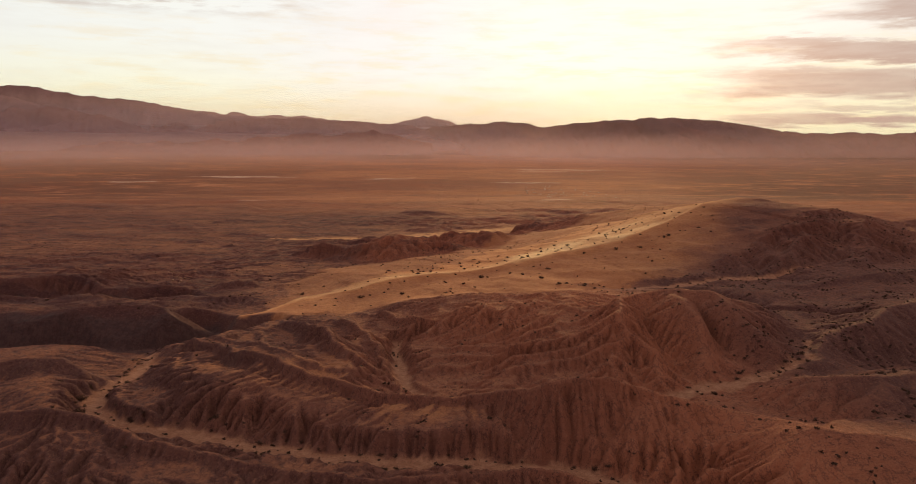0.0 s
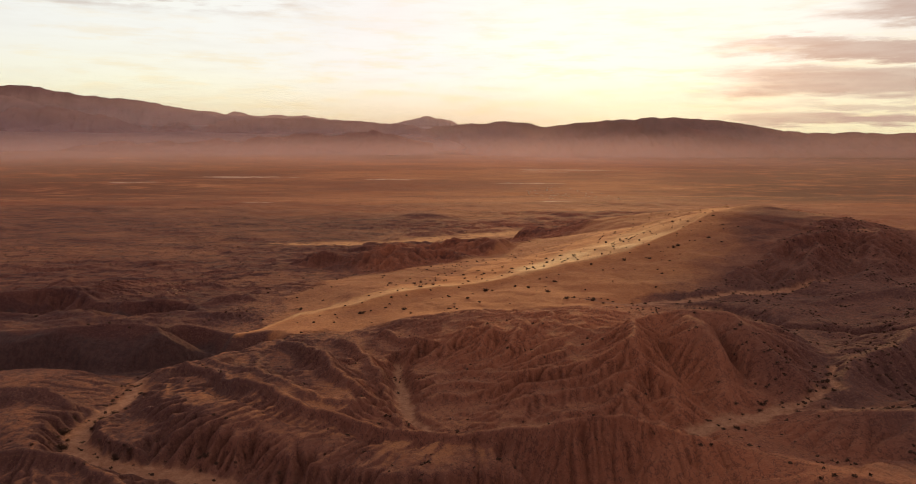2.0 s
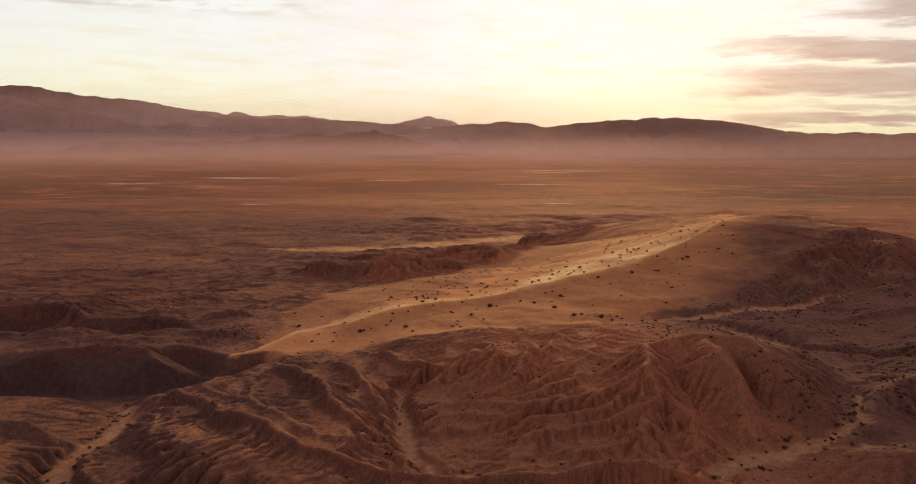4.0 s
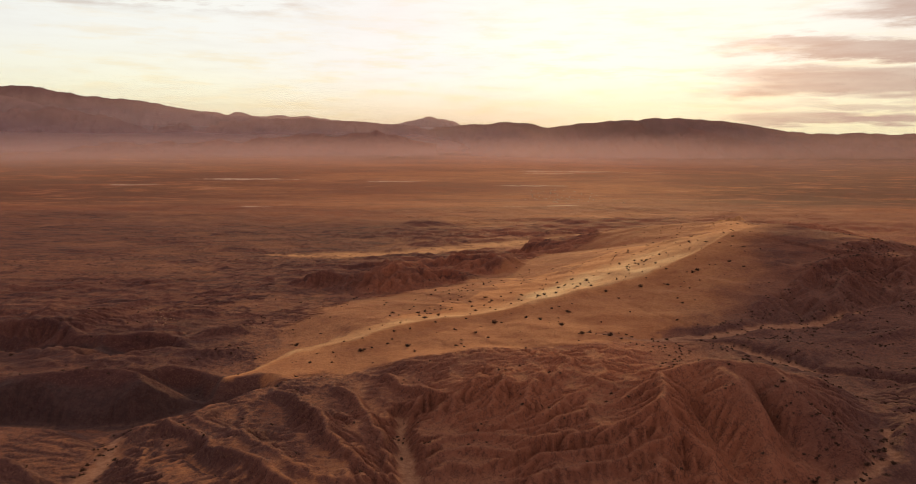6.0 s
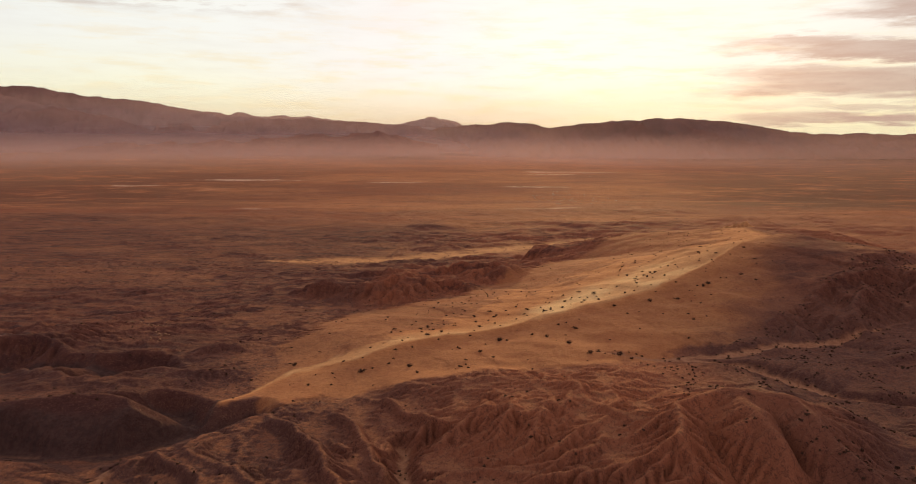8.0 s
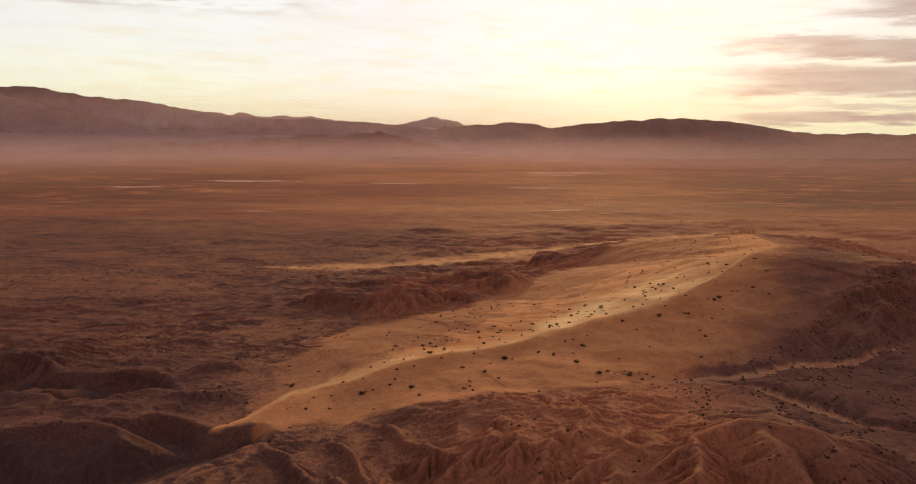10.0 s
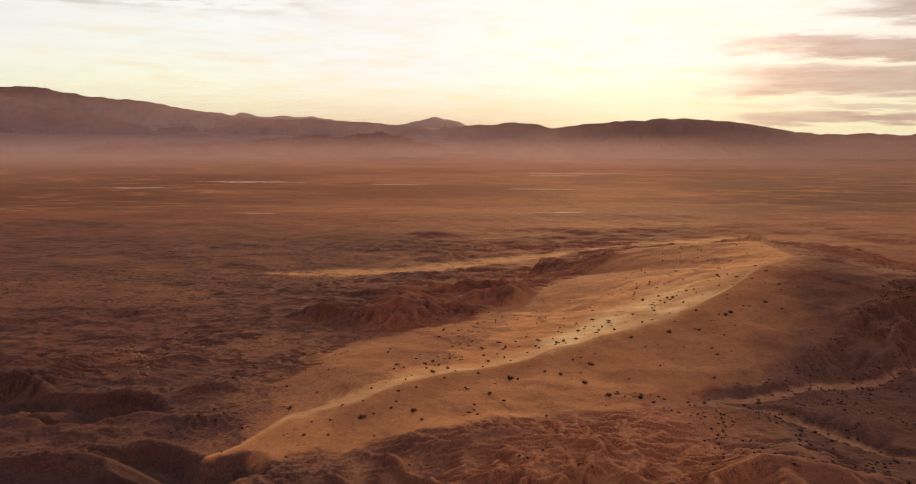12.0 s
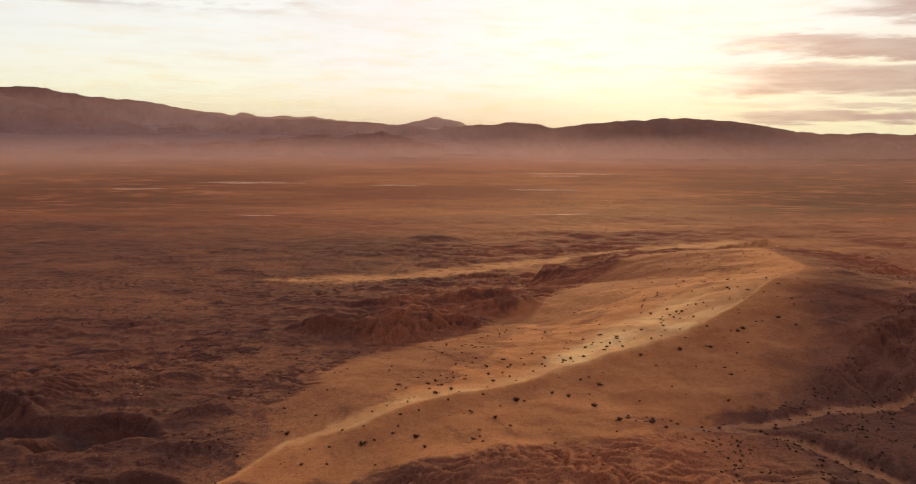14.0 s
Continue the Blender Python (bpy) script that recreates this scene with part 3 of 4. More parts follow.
fine = Tile(-150, 175, 52, 345, 0.65)
_x, _y = fine.x, fine.y
_r, _m = badland_relief(_x, _y), cut_mask(_x, _y)
_z = land(_x, _y) + _r * (small_hills(_x, _y, 3) + 0.5 * fbm(_x, _y, 8, 3, 45)) + _m * (ribs(_x, _y) + 0.42 * fbm(_x, _y, 9, 3, 51) + 0.13 * fbm(_x, _y, 1.8, 2, 55))
_round = sstep(_x, 28, 50) * (1 - sstep(_y, 225, 250))
_m = _m * (1 - 0.85 * ridge_face(_x, _y)[0])
FINE, FINE_A = rain(_z, 0.65, _m, 40, 0.034 + 0.022 * sstep(_y, 205, 235) - 0.012 * _round, 0.034 - 0.024 * sstep(_y, 205, 235) + 0.03 * _round, 1.6)

near = Tile(-98, 104, 66, 214, 0.32)
_x, _y = near.x, near.y
_m = cut_mask(_x, _y)
_z = fine.at(FINE, _x, _y) + _m * (0.07 * fbm(_x, _y, 1.3, 3, 57, 0.6)) - flutes(_x, _y) * _m
_round = sstep(_x, 28, 50)
_m = _m * (1 - 0.7 * ridge_face(_x, _y)[0])
NEAR, NEAR_A = rain(_z, 0.32, _m, 24, 0.060 - 0.036 * _round, 0.012 + 0.06 * _round, 4.0)

TILES = [(wide, WIDE, WIDE_A, 80), (middle, MIDDLE, MIDDLE_A, 40), (fine, FINE, FINE_A, 25), (near, NEAR, NEAR_A, 6)]


def ground_height(x, y):
    x, y = np.asarray(x, float), np.asarray(y, float)
    z = base_height(x, y) + 1.5 * fbm(x, y, 140, 3, 61) * sstep(np.hypot(x, y), 200, 900)
    for tile, grid, _, rim in TILES:
        w = tile.inside(x, y, rim)
        z = z * (1 - w) + tile.at(grid, x, y) * w
    return z


def ground_slope(x, y):
    s = np.zeros(np.shape(x))
    for tile, grid, _, rim in TILES:
        gy, gx = np.gradient(grid, tile.cell)
        w = tile.inside(x, y, rim)
        s = s * (1 - w) + tile.at(np.hypot(gx, gy), x, y) * w
    return s


# ---------------------------------------------------------------- materials
def material(name):
    m = bpy.data.materials.new(name)
    m.use_nodes = True
    nt = m.node_tree
    return m, nt, nt.nodes["Principled BSDF"]


class Graph:
    """Short hands for node trees."""
    def __init__(self, nt):
        self.nt = nt

    def put(self, sock, v):
        if isinstance(v, (int, float)):
            sock.default_value = v
        elif isinstance(v, tuple):
            sock.default_value = (*v, 1) if len(v) == 3 and sock.type == "RGBA" else v
        else:
            self.nt.links.new(v, sock)

    def math(self, op, a, b=0.0, clamp=False):
        n = self.nt.nodes.new("ShaderNodeMath")
        n.operation, n.use_clamp = op, clamp
        self.put(n.inputs[0], a), self.put(n.inputs[1], b)
        return n.outputs[0]

    def mix(self, fac, a, b, mode="MIX"):
        n = self.nt.nodes.new("ShaderNodeMix")
        n.data_type, n.blend_type = "RGBA", mode
        self.put(n.inputs[0], fac), self.put(n.inputs[6], a), self.put(n.inputs[7], b)
        return n.outputs[2]

    def step(self, v, a, b):
        n = self.nt.nodes.new("ShaderNodeMapRange")
        n.interpolation_type = "SMOOTHSTEP"
        self.put(n.inputs[0], v)
        n.inputs[1].default_value, n.inputs[2].default_value = a, b
        return n.outputs[0]

    def noise(self, scale, detail=5.0, rough=0.6, stretch=(1, 1, 1), off=0.0):
        c = self.nt.nodes.new("ShaderNodeTexCoord")
        m = self.nt.nodes.new("ShaderNodeMapping")
        self.nt.links.new(c.outputs["Object"], m.inputs[0])
        m.inputs[1].default_value, m.inputs[3].default_value = (off, off, off), stretch
        n = self.nt.nodes.new("ShaderNodeTexNoise")
        self.nt.links.new(m.outputs[0], n.inputs[0])
        n.inputs["Scale"].default_value, n.inputs["Detail"].default_value, n.inputs["Roughness"].default_value = scale, detail, rough
        return n.outputs[0]

    def attribute(self, name):
        n = self.nt.nodes.new("ShaderNodeAttribute")
        n.attribute_name = name
        return n.outputs["Fac"]

    def bump(self, h, strength, dist):
        n = self.nt.nodes.new("ShaderNodeBump")
        n.inputs["Strength"].default_value, n.inputs["Distance"].default_value = strength, dist
        self.put(n.inputs["Height"], h)
        return n.outputs[0]


def ground_material():
    m, nt, bsdf = material("desert_ground")
    g = Graph(nt)
    sand, wash, flow, valley = g.attribute("sand"), g.attribute("wash"), g.attribute("flow"), g.attribute("valley")
    dust, playa = g.attribute("dust"), g.attribute("playa")
    big, mid, small, grain = g.noise(0.014, 6, 0.6), g.noise(0.10, 7, 0.7, off=5), g.noise(0.75, 6, 0.7, off=3), g.noise(4.0, 4, 0.75)
    # clay of the badlands: dark red-brown where steep, dusted paler where it lies flat
    clay = g.mix(g.step(mid, 0.34, 0.66), (0.170, 0.066, 0.044), (0.245, 0.096, 0.060))
    strata = g.noise(0.45, 4, 0.55, (0.03, 0.03, 2.4))
    clay = g.mix(g.math("MULTIPLY", g.step(strata, 0.48, 0.60), 0.25), clay, (0.31, 0.135, 0.078))
    clay = g.mix(g.math("MULTIPLY", g.step(small, 0.50, 0.66), 0.55), clay, (0.100, 0.042, 0.031))
    clay = g.mix(g.math("MULTIPLY", g.step(g.noise(0.22, 7, 0.75, (0.7, 1.4, 1), 12), 0.52, 0.64), 0.50), clay, (0.115, 0.044, 0.030))
    # redder clay eastward, also brightened there for the light's fall-off westward
    red_lit = g.attribute("red_lit")
    clay = g.mix(red_lit, g.mix(0.65, clay, (0.092, 0.048, 0.038)), g.mix(0.65, clay, (0.425, 0.146, 0.062)))
    # clay darker beyond the swale and on the western plateau
    clay = g.mix(g.math("MULTIPLY", g.attribute("dark_zone"), 0.55), clay, g.mix(red_lit, (0.100, 0.037, 0.028), (0.160, 0.048, 0.031)))
    settled = g.mix(g.step(mid, 0.30, 0.70), (0.26, 0.098, 0.047), (0.37, 0.155, 0.070))
    settled = g.mix(g.step(big, 0.45, 0.62), settled, (0.27, 0.105, 0.054))
    settled = g.mix(red_lit, g.mix(0.3, settled, (0.24, 0.105, 0.062)), settled)
    clay = g.mix(g.math("MULTIPLY", g.math("MULTIPLY", dust, g.step(small, 0.70, 0.40)), g.math("SUBTRACT", 1.0, g.math("MULTIPLY", g.attribute("dark_zone"), 0.85))), clay, settled)
    # dark streaks that stand for the gullies of the fans to the west
    fan = g.noise(0.11, 6, 0.68, (0.45, 1.5, 1.0), 61)
    clay = g.mix(g.math("MULTIPLY", g.math("MULTIPLY", g.step(fan, 0.48, 0.57), g.attribute("dark_zone")), 0.85), clay, (0.075, 0.032, 0.027))
    pale = g.mix(g.step(mid, 0.30, 0.70), (0.46, 0.182, 0.064), (0.58, 0.258, 0.092))
    pale = g.mix(g.math("MULTIPLY", g.step(small, 0.48, 0.68), 0.45), pale, (0.32, 0.110, 0.046))
    pale = g.mix(g.math("MULTIPLY", g.step(g.noise(0.28, 6, 0.7, off=8), 0.50, 0.66), 0.45), pale, (0.34, 0.112, 0.044))
    silt = g.mix(g.step(small, 0.35, 0.65), (0.31, 0.138, 0.070), (0.44, 0.218, 0.115))
    # ravine banks and pits darkened: their shade is put into the clay's colour
    clay = g.mix(g.math("MULTIPLY", g.attribute("ravine_shade"), 0.85), clay, g.mix(g.step(small, 0.35, 0.65), (0.060, 0.036, 0.031), (0.100, 0.056, 0.045)))
    col = g.mix(g.math("MULTIPLY", flow, 0.25), clay, silt)
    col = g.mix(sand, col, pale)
    # the crest's sunny side brightened by colour; pale sand of the far bank too
    col = g.mix(g.attribute("sunlit_sand"), col, (0.82, 0.53, 0.23))
    col = g.mix(wash, col, silt)
    # the valley floor: scrub-dark bands and pale flats drawn out across it
    v1 = g.noise(0.0030, 8, 0.68, (0.55, 1.0, 1.0), 9)
    v2 = g.noise(0.011, 8, 0.72, (0.75, 1.0, 1.0), 2)
    v3 = g.noise(0.07, 5, 0.75, (0.6, 1.0, 1.0), 4)
    plain = g.mix(g.step(v1, 0.40, 0.60), (0.26, 0.082, 0.038), (0.43, 0.158, 0.062))
    plain = g.mix(g.math("MULTIPLY", g.step(v2, 0.50, 0.64), 0.45), plain, (0.19, 0.070, 0.038))
    plain = g.mix(g.math("MULTIPLY", g.step(v2, 0.42, 0.30), 0.4), plain, (0.60, 0.30, 0.14))
    plain = g.mix(g.math("MULTIPLY", g.step(v3, 0.50, 0.66), 0.5), plain, (0.16, 0.066, 0.038))
    # scrub to the east; both sides also darkened for the glow's fall-off
    plain = g.mix(g.math("MULTIPLY", g.attribute("scrub_dim"), g.step(v2, 0.36, 0.52)), plain, (0.15, 0.058, 0.030))
    col = g.mix(valley, col, plain)
    col = g.mix(g.math("MULTIPLY", playa, g.step(v3, 0.62, 0.40)), col, (0.74, 0.52, 0.36))
    col = g.mix(g.math("MULTIPLY", g.step(grain, 0.48, 0.70), 0.50), col, (0.085, 0.040, 0.028))
    fleck = g.noise(2.2, 5, 0.8, off=21)
    col = g.mix(g.math("MULTIPLY", g.math("MULTIPLY", g.step(fleck, 0.47, 0.36), 0.26), g.math("SUBTRACT", 1.0, g.attribute("ravine_shade"))), col, (0.42, 0.21, 0.115))
    # on the bare clay: dark lines painted for shaded rills, dark specks for bushes
    firm = g.math("SUBTRACT", 1.0, g.math("MAXIMUM", g.math("MAXIMUM", sand, wash), valley))
    rill_shade = g.math("ABSOLUTE", g.math("SUBTRACT", g.noise(0.55, 5, 0.62, (1.0, 0.55, 0.4), 31), 0.5))
    specks = g.math("MULTIPLY", g.step(g.noise(1.5, 3, 0.6, off=41), 0.585, 0.64), g.step(g.noise(0.12, 4, 0.6, off=44), 0.42, 0.60))
    dark = g.math("MULTIPLY", g.math("MAXIMUM", g.math("MULTIPLY", g.step(rill_shade, 0.022, 0.006), 0.5), g.math("MULTIPLY", specks, 0.62)), firm)
    col = g.mix(dark, col, (0.066, 0.027, 0.021))
    g.put(bsdf.inputs["Base Color"], col)
    bsdf.inputs["Roughness"].default_value = 0.95
    bsdf.inputs["Specular IOR Level"].default_value = 0.1
    h = g.math("ADD", g.math("MULTIPLY", g.noise(0.9, 6, 0.7), 0.7), g.math("MULTIPLY", grain, 0.16))
    g.put(bsdf.inputs["Normal"], g.bump(g.math("MULTIPLY", h, g.math("SUBTRACT", 1.0, g.math("MULTIPLY", sand, 0.65))), 1.0, 0.9))
    return m


def range_material(name, dark, light):
    m, nt, bsdf = material(name)
    g = Graph(nt)
    n = g.noise(0.006, 8, 0.66)
    g.put(bsdf.inputs["Base Color"], g.mix(g.step(n, 0.35, 0.65), dark, light))
    bsdf.inputs["Roughness"].default_value = 1.0
    bsdf.inputs["Specular IOR Level"].default_value = 0.0
    g.put(bsdf.inputs["Normal"], g.bump(g.noise(0.02, 6, 0.65), 0.7, 14))
    return m


def haze_material(name, thick, low, high, near_x, far_x, tint):
    """Dusty air: lets most light through and scatters the rest; thins out with height."""
    m, nt, bsdf = material(name)
    g = Graph(nt)
    c = nt.nodes.new("ShaderNodeTexCoord")
    sep = nt.nodes.new("ShaderNodeSeparateXYZ")
    nt.links.new(c.outputs["Object"], sep.inputs[0])
    bank = g.noise(0.0016, 4, 0.55, (1, 1, 5))
    top = g.math("ADD", sep.outputs[2], g.math("MULTIPLY", g.math("SUBTRACT", bank, 0.5), 50.0))
    amount = g.math("MULTIPLY", g.math("MULTIPLY", g.math("MULTIPLY", g.step(top, high, low), g.step(top, -75.0, 0.0)), thick * 1.0), g.math("ADD", g.math("MULTIPLY", g.step(sep.outputs[0], far_x, near_x), 0.7), 0.3))
    clear, scatter, forward = (nt.nodes.new("ShaderNodeBsdf" + k) for k in ("Transparent", "Diffuse", "Translucent"))
    for n in (scatter, forward):
        n.inputs[0].default_value = (*tint, 1)
    both, mixed = nt.nodes.new("ShaderNodeMixShader"), nt.nodes.new("ShaderNodeMixShader")
    both.inputs[0].default_value = 0.6
    nt.links.new(scatter.outputs[0], both.inputs[1]), nt.links.new(forward.outputs[0], both.inputs[2])
    nt.links.new(amount, mixed.inputs[0])
    nt.links.new(clear.outputs[0], mixed.inputs[1]), nt.links.new(both.outputs[0], mixed.inputs[2])
    nt.nodes.remove(bsdf)
    nt.links.new(mixed.outputs[0], nt.nodes["Material Output"].inputs[0])
    return m


# ---------------------------------------------------------------- the ground sheet
def mesh_object(name, verts, faces, mat, smooth=True):
    me = bpy.data.meshes.new(name)
    me.vertices.add(len(verts))
    me.vertices.foreach_set("co", np.asarray(verts, np.float32).ravel())
    faces = np.asarray(faces, np.int32)
    n, k = faces.shape
    me.loops.add(n * k)
    me.loops.foreach_set("vertex_index", faces.ravel())
    me.polygons.add(n)
    me.polygons.foreach_set("loop_start", np.arange(0, n * k, k, dtype=np.int32))
    me.update(calc_edges=True)
    me.polygons.foreach_set("use_smooth", np.full(n, smooth))
    me.materials.append(mat)
    return new(name, me)


def quads(rows, cols):
    i = np.arange((rows - 1) * cols).reshape(rows - 1, cols)[:, :-1].ravel()
    return np.stack([i, i + 1, i + cols + 1, i + cols], 1)


# bare pale flats: x, y, half length, half width
PLAYAS = [(440, 2720, 260, 60), (330, 2560, 120, 25), (190, 1900, 90, 22), (-640, 2130, 150, 40), (-880, 1900, 120, 22), (-200, 2050, 90, 20), (-360, 1120, 60, 16), (150, 1150, 90, 14)]


def ground_sheet():
    ys = [-4900.0, -3500, -2400, -1600, -1000, -600, -350, -200, -110, -60, -20, 5, 20]
    y = 32.0
    while y < 4950:
        ys.append(y)
        y += y * 0.0026 + max(0, y - 240) * 0.0040 if y > 70 else 1.2
    ys = np.array(ys)
    inner = np.linspace(-0.86, 0.86, 1001)
    outer = np.array([0.02, 0.05, 0.1, 0.18, 0.3, 0.45, 0.65, 1.0])
    w = np.maximum(ys, 32) + 36
    X = np.concatenate([-(0.86 * w[:, None] + (5300 - 0.86 * w[:, None]) * outer[::-1]), inner * w[:, None], 0.86 * w[:, None] + (5300 - 0.86 * w[:, None]) * outer], 1)
    Y = np.repeat(ys[:, None], X.shape[1], 1)
    Z = ground_height(X, Y)
    ob = mesh_object("ground", np.stack([X.ravel(), Y.ravel(), Z.ravel()], 1), quads(*X.shape), ground_material())
    s = sandy(X, Y)
    slope = ground_slope(X, Y)
    flow = fine.inside(X, Y, 25) * sstep(np.log10(np.maximum(fine.at(FINE_A, X, Y), 0.3)), 1.2, 2.6) * (1 - sstep(slope, 0.3, 0.7))
    dust = (1 - sstep(slope + 0.12 * fbm(X, Y, 6, 3, 75), 0.12 - 0.05 * sstep(Y, 215, 260), 0.50 - 0.22 * sstep(Y, 215, 260))) * (1 - 0.65 * sstep(X + 6 * fbm(X, Y, 20, 3, 97), 22, 46) * (1 - sstep(Y, 225, 245)))
    # where the long ravine's bank and the pits get painted shade
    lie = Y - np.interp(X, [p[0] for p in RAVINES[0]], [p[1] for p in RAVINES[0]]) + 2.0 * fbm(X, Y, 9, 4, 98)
    ravine_shade = sstep(lie, -3, 0) * (1 - sstep(lie, 6, 9)) * (1 - sstep(X, -60, -56)) * (1 - s)
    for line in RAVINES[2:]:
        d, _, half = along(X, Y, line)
        ravine_shade = np.maximum(ravine_shade, (1 - sstep(d - half + 1.2 * fbm(X, Y, 6, 3, 99), 0.2, 2.0)) * (1 - s))
    dust = dust * (1 - ravine_shade)
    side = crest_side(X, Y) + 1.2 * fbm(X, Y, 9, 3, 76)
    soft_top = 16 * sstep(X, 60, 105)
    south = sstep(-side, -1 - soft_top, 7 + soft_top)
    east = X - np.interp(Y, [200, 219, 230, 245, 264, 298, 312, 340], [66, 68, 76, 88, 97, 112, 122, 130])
    # sand toned down as shade south of the crest, turning to clay eastward
    shaded_sand = s * (1 - 0.32 * south) * (1 - 0.92 * sstep(east + 6 * fbm(X, Y, 12, 3, 72), -16, 14) * south)
    # width and strength of the sunlight painted north of the crest
    lit_width = np.interp(X, [-57, -45, -30, -10, 5, 20, 45, 70, 95, 120], [3, 8, 12, 8, 8, 15, 28, 38, 30, 6])
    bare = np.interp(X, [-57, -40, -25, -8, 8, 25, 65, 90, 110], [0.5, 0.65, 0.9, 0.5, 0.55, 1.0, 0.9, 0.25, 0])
    sunlit_sand = s * bare * sstep(side, -2.0, 1.2) * (1 - sstep(side, 0.5 * lit_width * sstep(X, 5, 30), 1.4 * lit_width)) * (0.45 + 0.55 * sstep(fbm(X, Y, 14, 3, 74), -0.3, 0.3))
    d, = along(X + 8 * fbm(X, Y, 30, 3, 77), Y + 8 * fbm(X, Y, 30, 3, 78), STREAK)
    streak = np.maximum((1 - sstep(d, 3, 28)) * (0.3 + 0.7 * dust), 0.8 * (1 - sstep(np.hypot(X - 190, (Y - 518) * 0.7) + 8 * fbm(X, Y, 20, 3, 78), 12, 24)))
    d, = along(X + 2 * fbm(X, Y, 8, 3, 82), Y + 2 * fbm(X, Y, 8, 3, 83), BENCH_SAND)
    bench = 0.42 * (1 - sstep(d + 3 * fbm(X, Y, 5, 3, 84), 0.5, 7.5)) * (1 - sstep(slope, 0.25, 0.6))
    playa = np.zeros(X.shape)
    for px, py, a, b in PLAYAS:
        q = np.hypot((X - px) / a, (Y - py) / b) + 0.6 * fbm(X * 0.4, Y, 50, 4, 79)
        playa = np.maximum(playa, 1 - sstep(q, 0.55, 0.95))
    patch = sstep(Y, 225, 290) * (1 - sstep(Y, 950, 1200)) * bare_flats(X, Y) * dust * (0.4 + 0.6 * sstep(X, -130, 20)) * (0.45 + 0.55 * sstep(fbm(X * 0.4, Y, 40, 4, 71), -0.15, 0.25))
    for name, v in (("sand", np.maximum(np.maximum(np.maximum(shaded_sand, 0.5 * patch), np.maximum(streak, bench)), 0.5 * swale(X, Y))), ("playa", playa), ("wash", bed(X, Y)), ("flow", flow), ("dust", dust), ("red_lit", np.minimum(1, np.maximum(0.35 * sstep(Y, 205, 260), 0.9 * sstep(X, -60, -30) * (1 - sstep(X, 50, 90)) * sstep(Y, 265, 290) * (1 - sstep(Y, 400, 470))) + (1 - 0.35 * sstep(Y, 205, 260)) * sstep(X + 25 * fbm(X, Y, 60, 3, 95), -50, 45) * (1 - sstep(X + 10 * fbm(X, Y, 40, 3, 96), 40, 66) * (1 - sstep(Y, 300, 380))))), ("sunlit_sand", np.maximum(sunlit_sand, 0.22 * streak)), ("dark_zone", np.maximum(sstep(Y, 215, 260) * (1 - sstep(X - 0.2 * Y, 60, 120)), sstep(-X, 56, 72) * sstep(Y, 156, 166)) * (0.4 + 0.25 * sstep(-X, 40, 110) + 0.35 * sstep(fbm(X * 0.5, Y, 30, 4, 46), -0.3, 0.3))), ("ravine_shade", ravine_shade), ("scrub_dim", np.maximum(1.0 * sstep(X / Y, 0.2, 0.48), 0.8 * sstep(-X / Y, 0.1, 0.5)) * sstep(Y, 900, 1300)), ("valley", sstep(Y + 260 * fbm(X * 0.5, Y, 240, 4, 73), 640, 1150))):
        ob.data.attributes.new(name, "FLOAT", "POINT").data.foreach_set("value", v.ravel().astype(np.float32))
    return tagged(ob, "red-brown eroded desert badlands with pale drifted sand and dry washes", "ground", kind="structure")


ground = ground_sheet()


# ---------------------------------------------------------------- mountains
EYE0, FOCAL, LEVEL = 48.0, 1207.2, 240.4


def mountain_range(name, crest, dist, depth, foot, mat, label, seed, ragged=1.0):
    """A range along the horizon. crest: how far to the right of straight ahead (tangent) and how high over the eye (tangent)."""
    us = np.linspace(crest[0][0], crest[-1][0], int((crest[-1][0] - crest[0][0]) * 640))
    top = np.interp(us, [c[0] for c in crest], [c[1] for c in crest]) * dist + EYE0
    v = np.concatenate([np.linspace(-1, 0, 34), np.linspace(0, 1, 8)[1:]])
    U, V = np.meshgrid(us, v)
    D = dist + V * depth
    X, Y = U * D, D
    shape = (1 - np.abs(V)) ** 0.8
    gully = np.abs(fbm(X, Y * 0.7, depth * 0.55, 5, seed)) * (1 - np.abs(V)) ** 0.35 * np.minimum(1, np.abs(V) * 5)
    small = fbm(X, Y * 0.5, 110, 5, seed + 9, 0.6) * 8.0 * ragged * (1 - np.abs(V))
    H = np.maximum(top[None] - foot, 4)
    Z = foot + H * (shape - 0.42 * gully) + small
    ob = mesh_object(name, np.stack([X.ravel(), Y.ravel(), Z.ravel()], 1), quads(*X.shape), mat)
    return tagged(ob, label, "mountains", kind="backdrop")


def skyline(*pts):
    return [((x - 784) / FOCAL, (LEVEL - y) / FOCAL) for x, y in pts]


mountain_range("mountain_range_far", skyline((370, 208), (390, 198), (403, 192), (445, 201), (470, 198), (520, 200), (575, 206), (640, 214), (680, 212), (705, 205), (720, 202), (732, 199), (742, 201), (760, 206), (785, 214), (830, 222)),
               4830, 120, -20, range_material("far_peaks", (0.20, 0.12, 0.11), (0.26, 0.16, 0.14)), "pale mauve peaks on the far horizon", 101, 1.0)
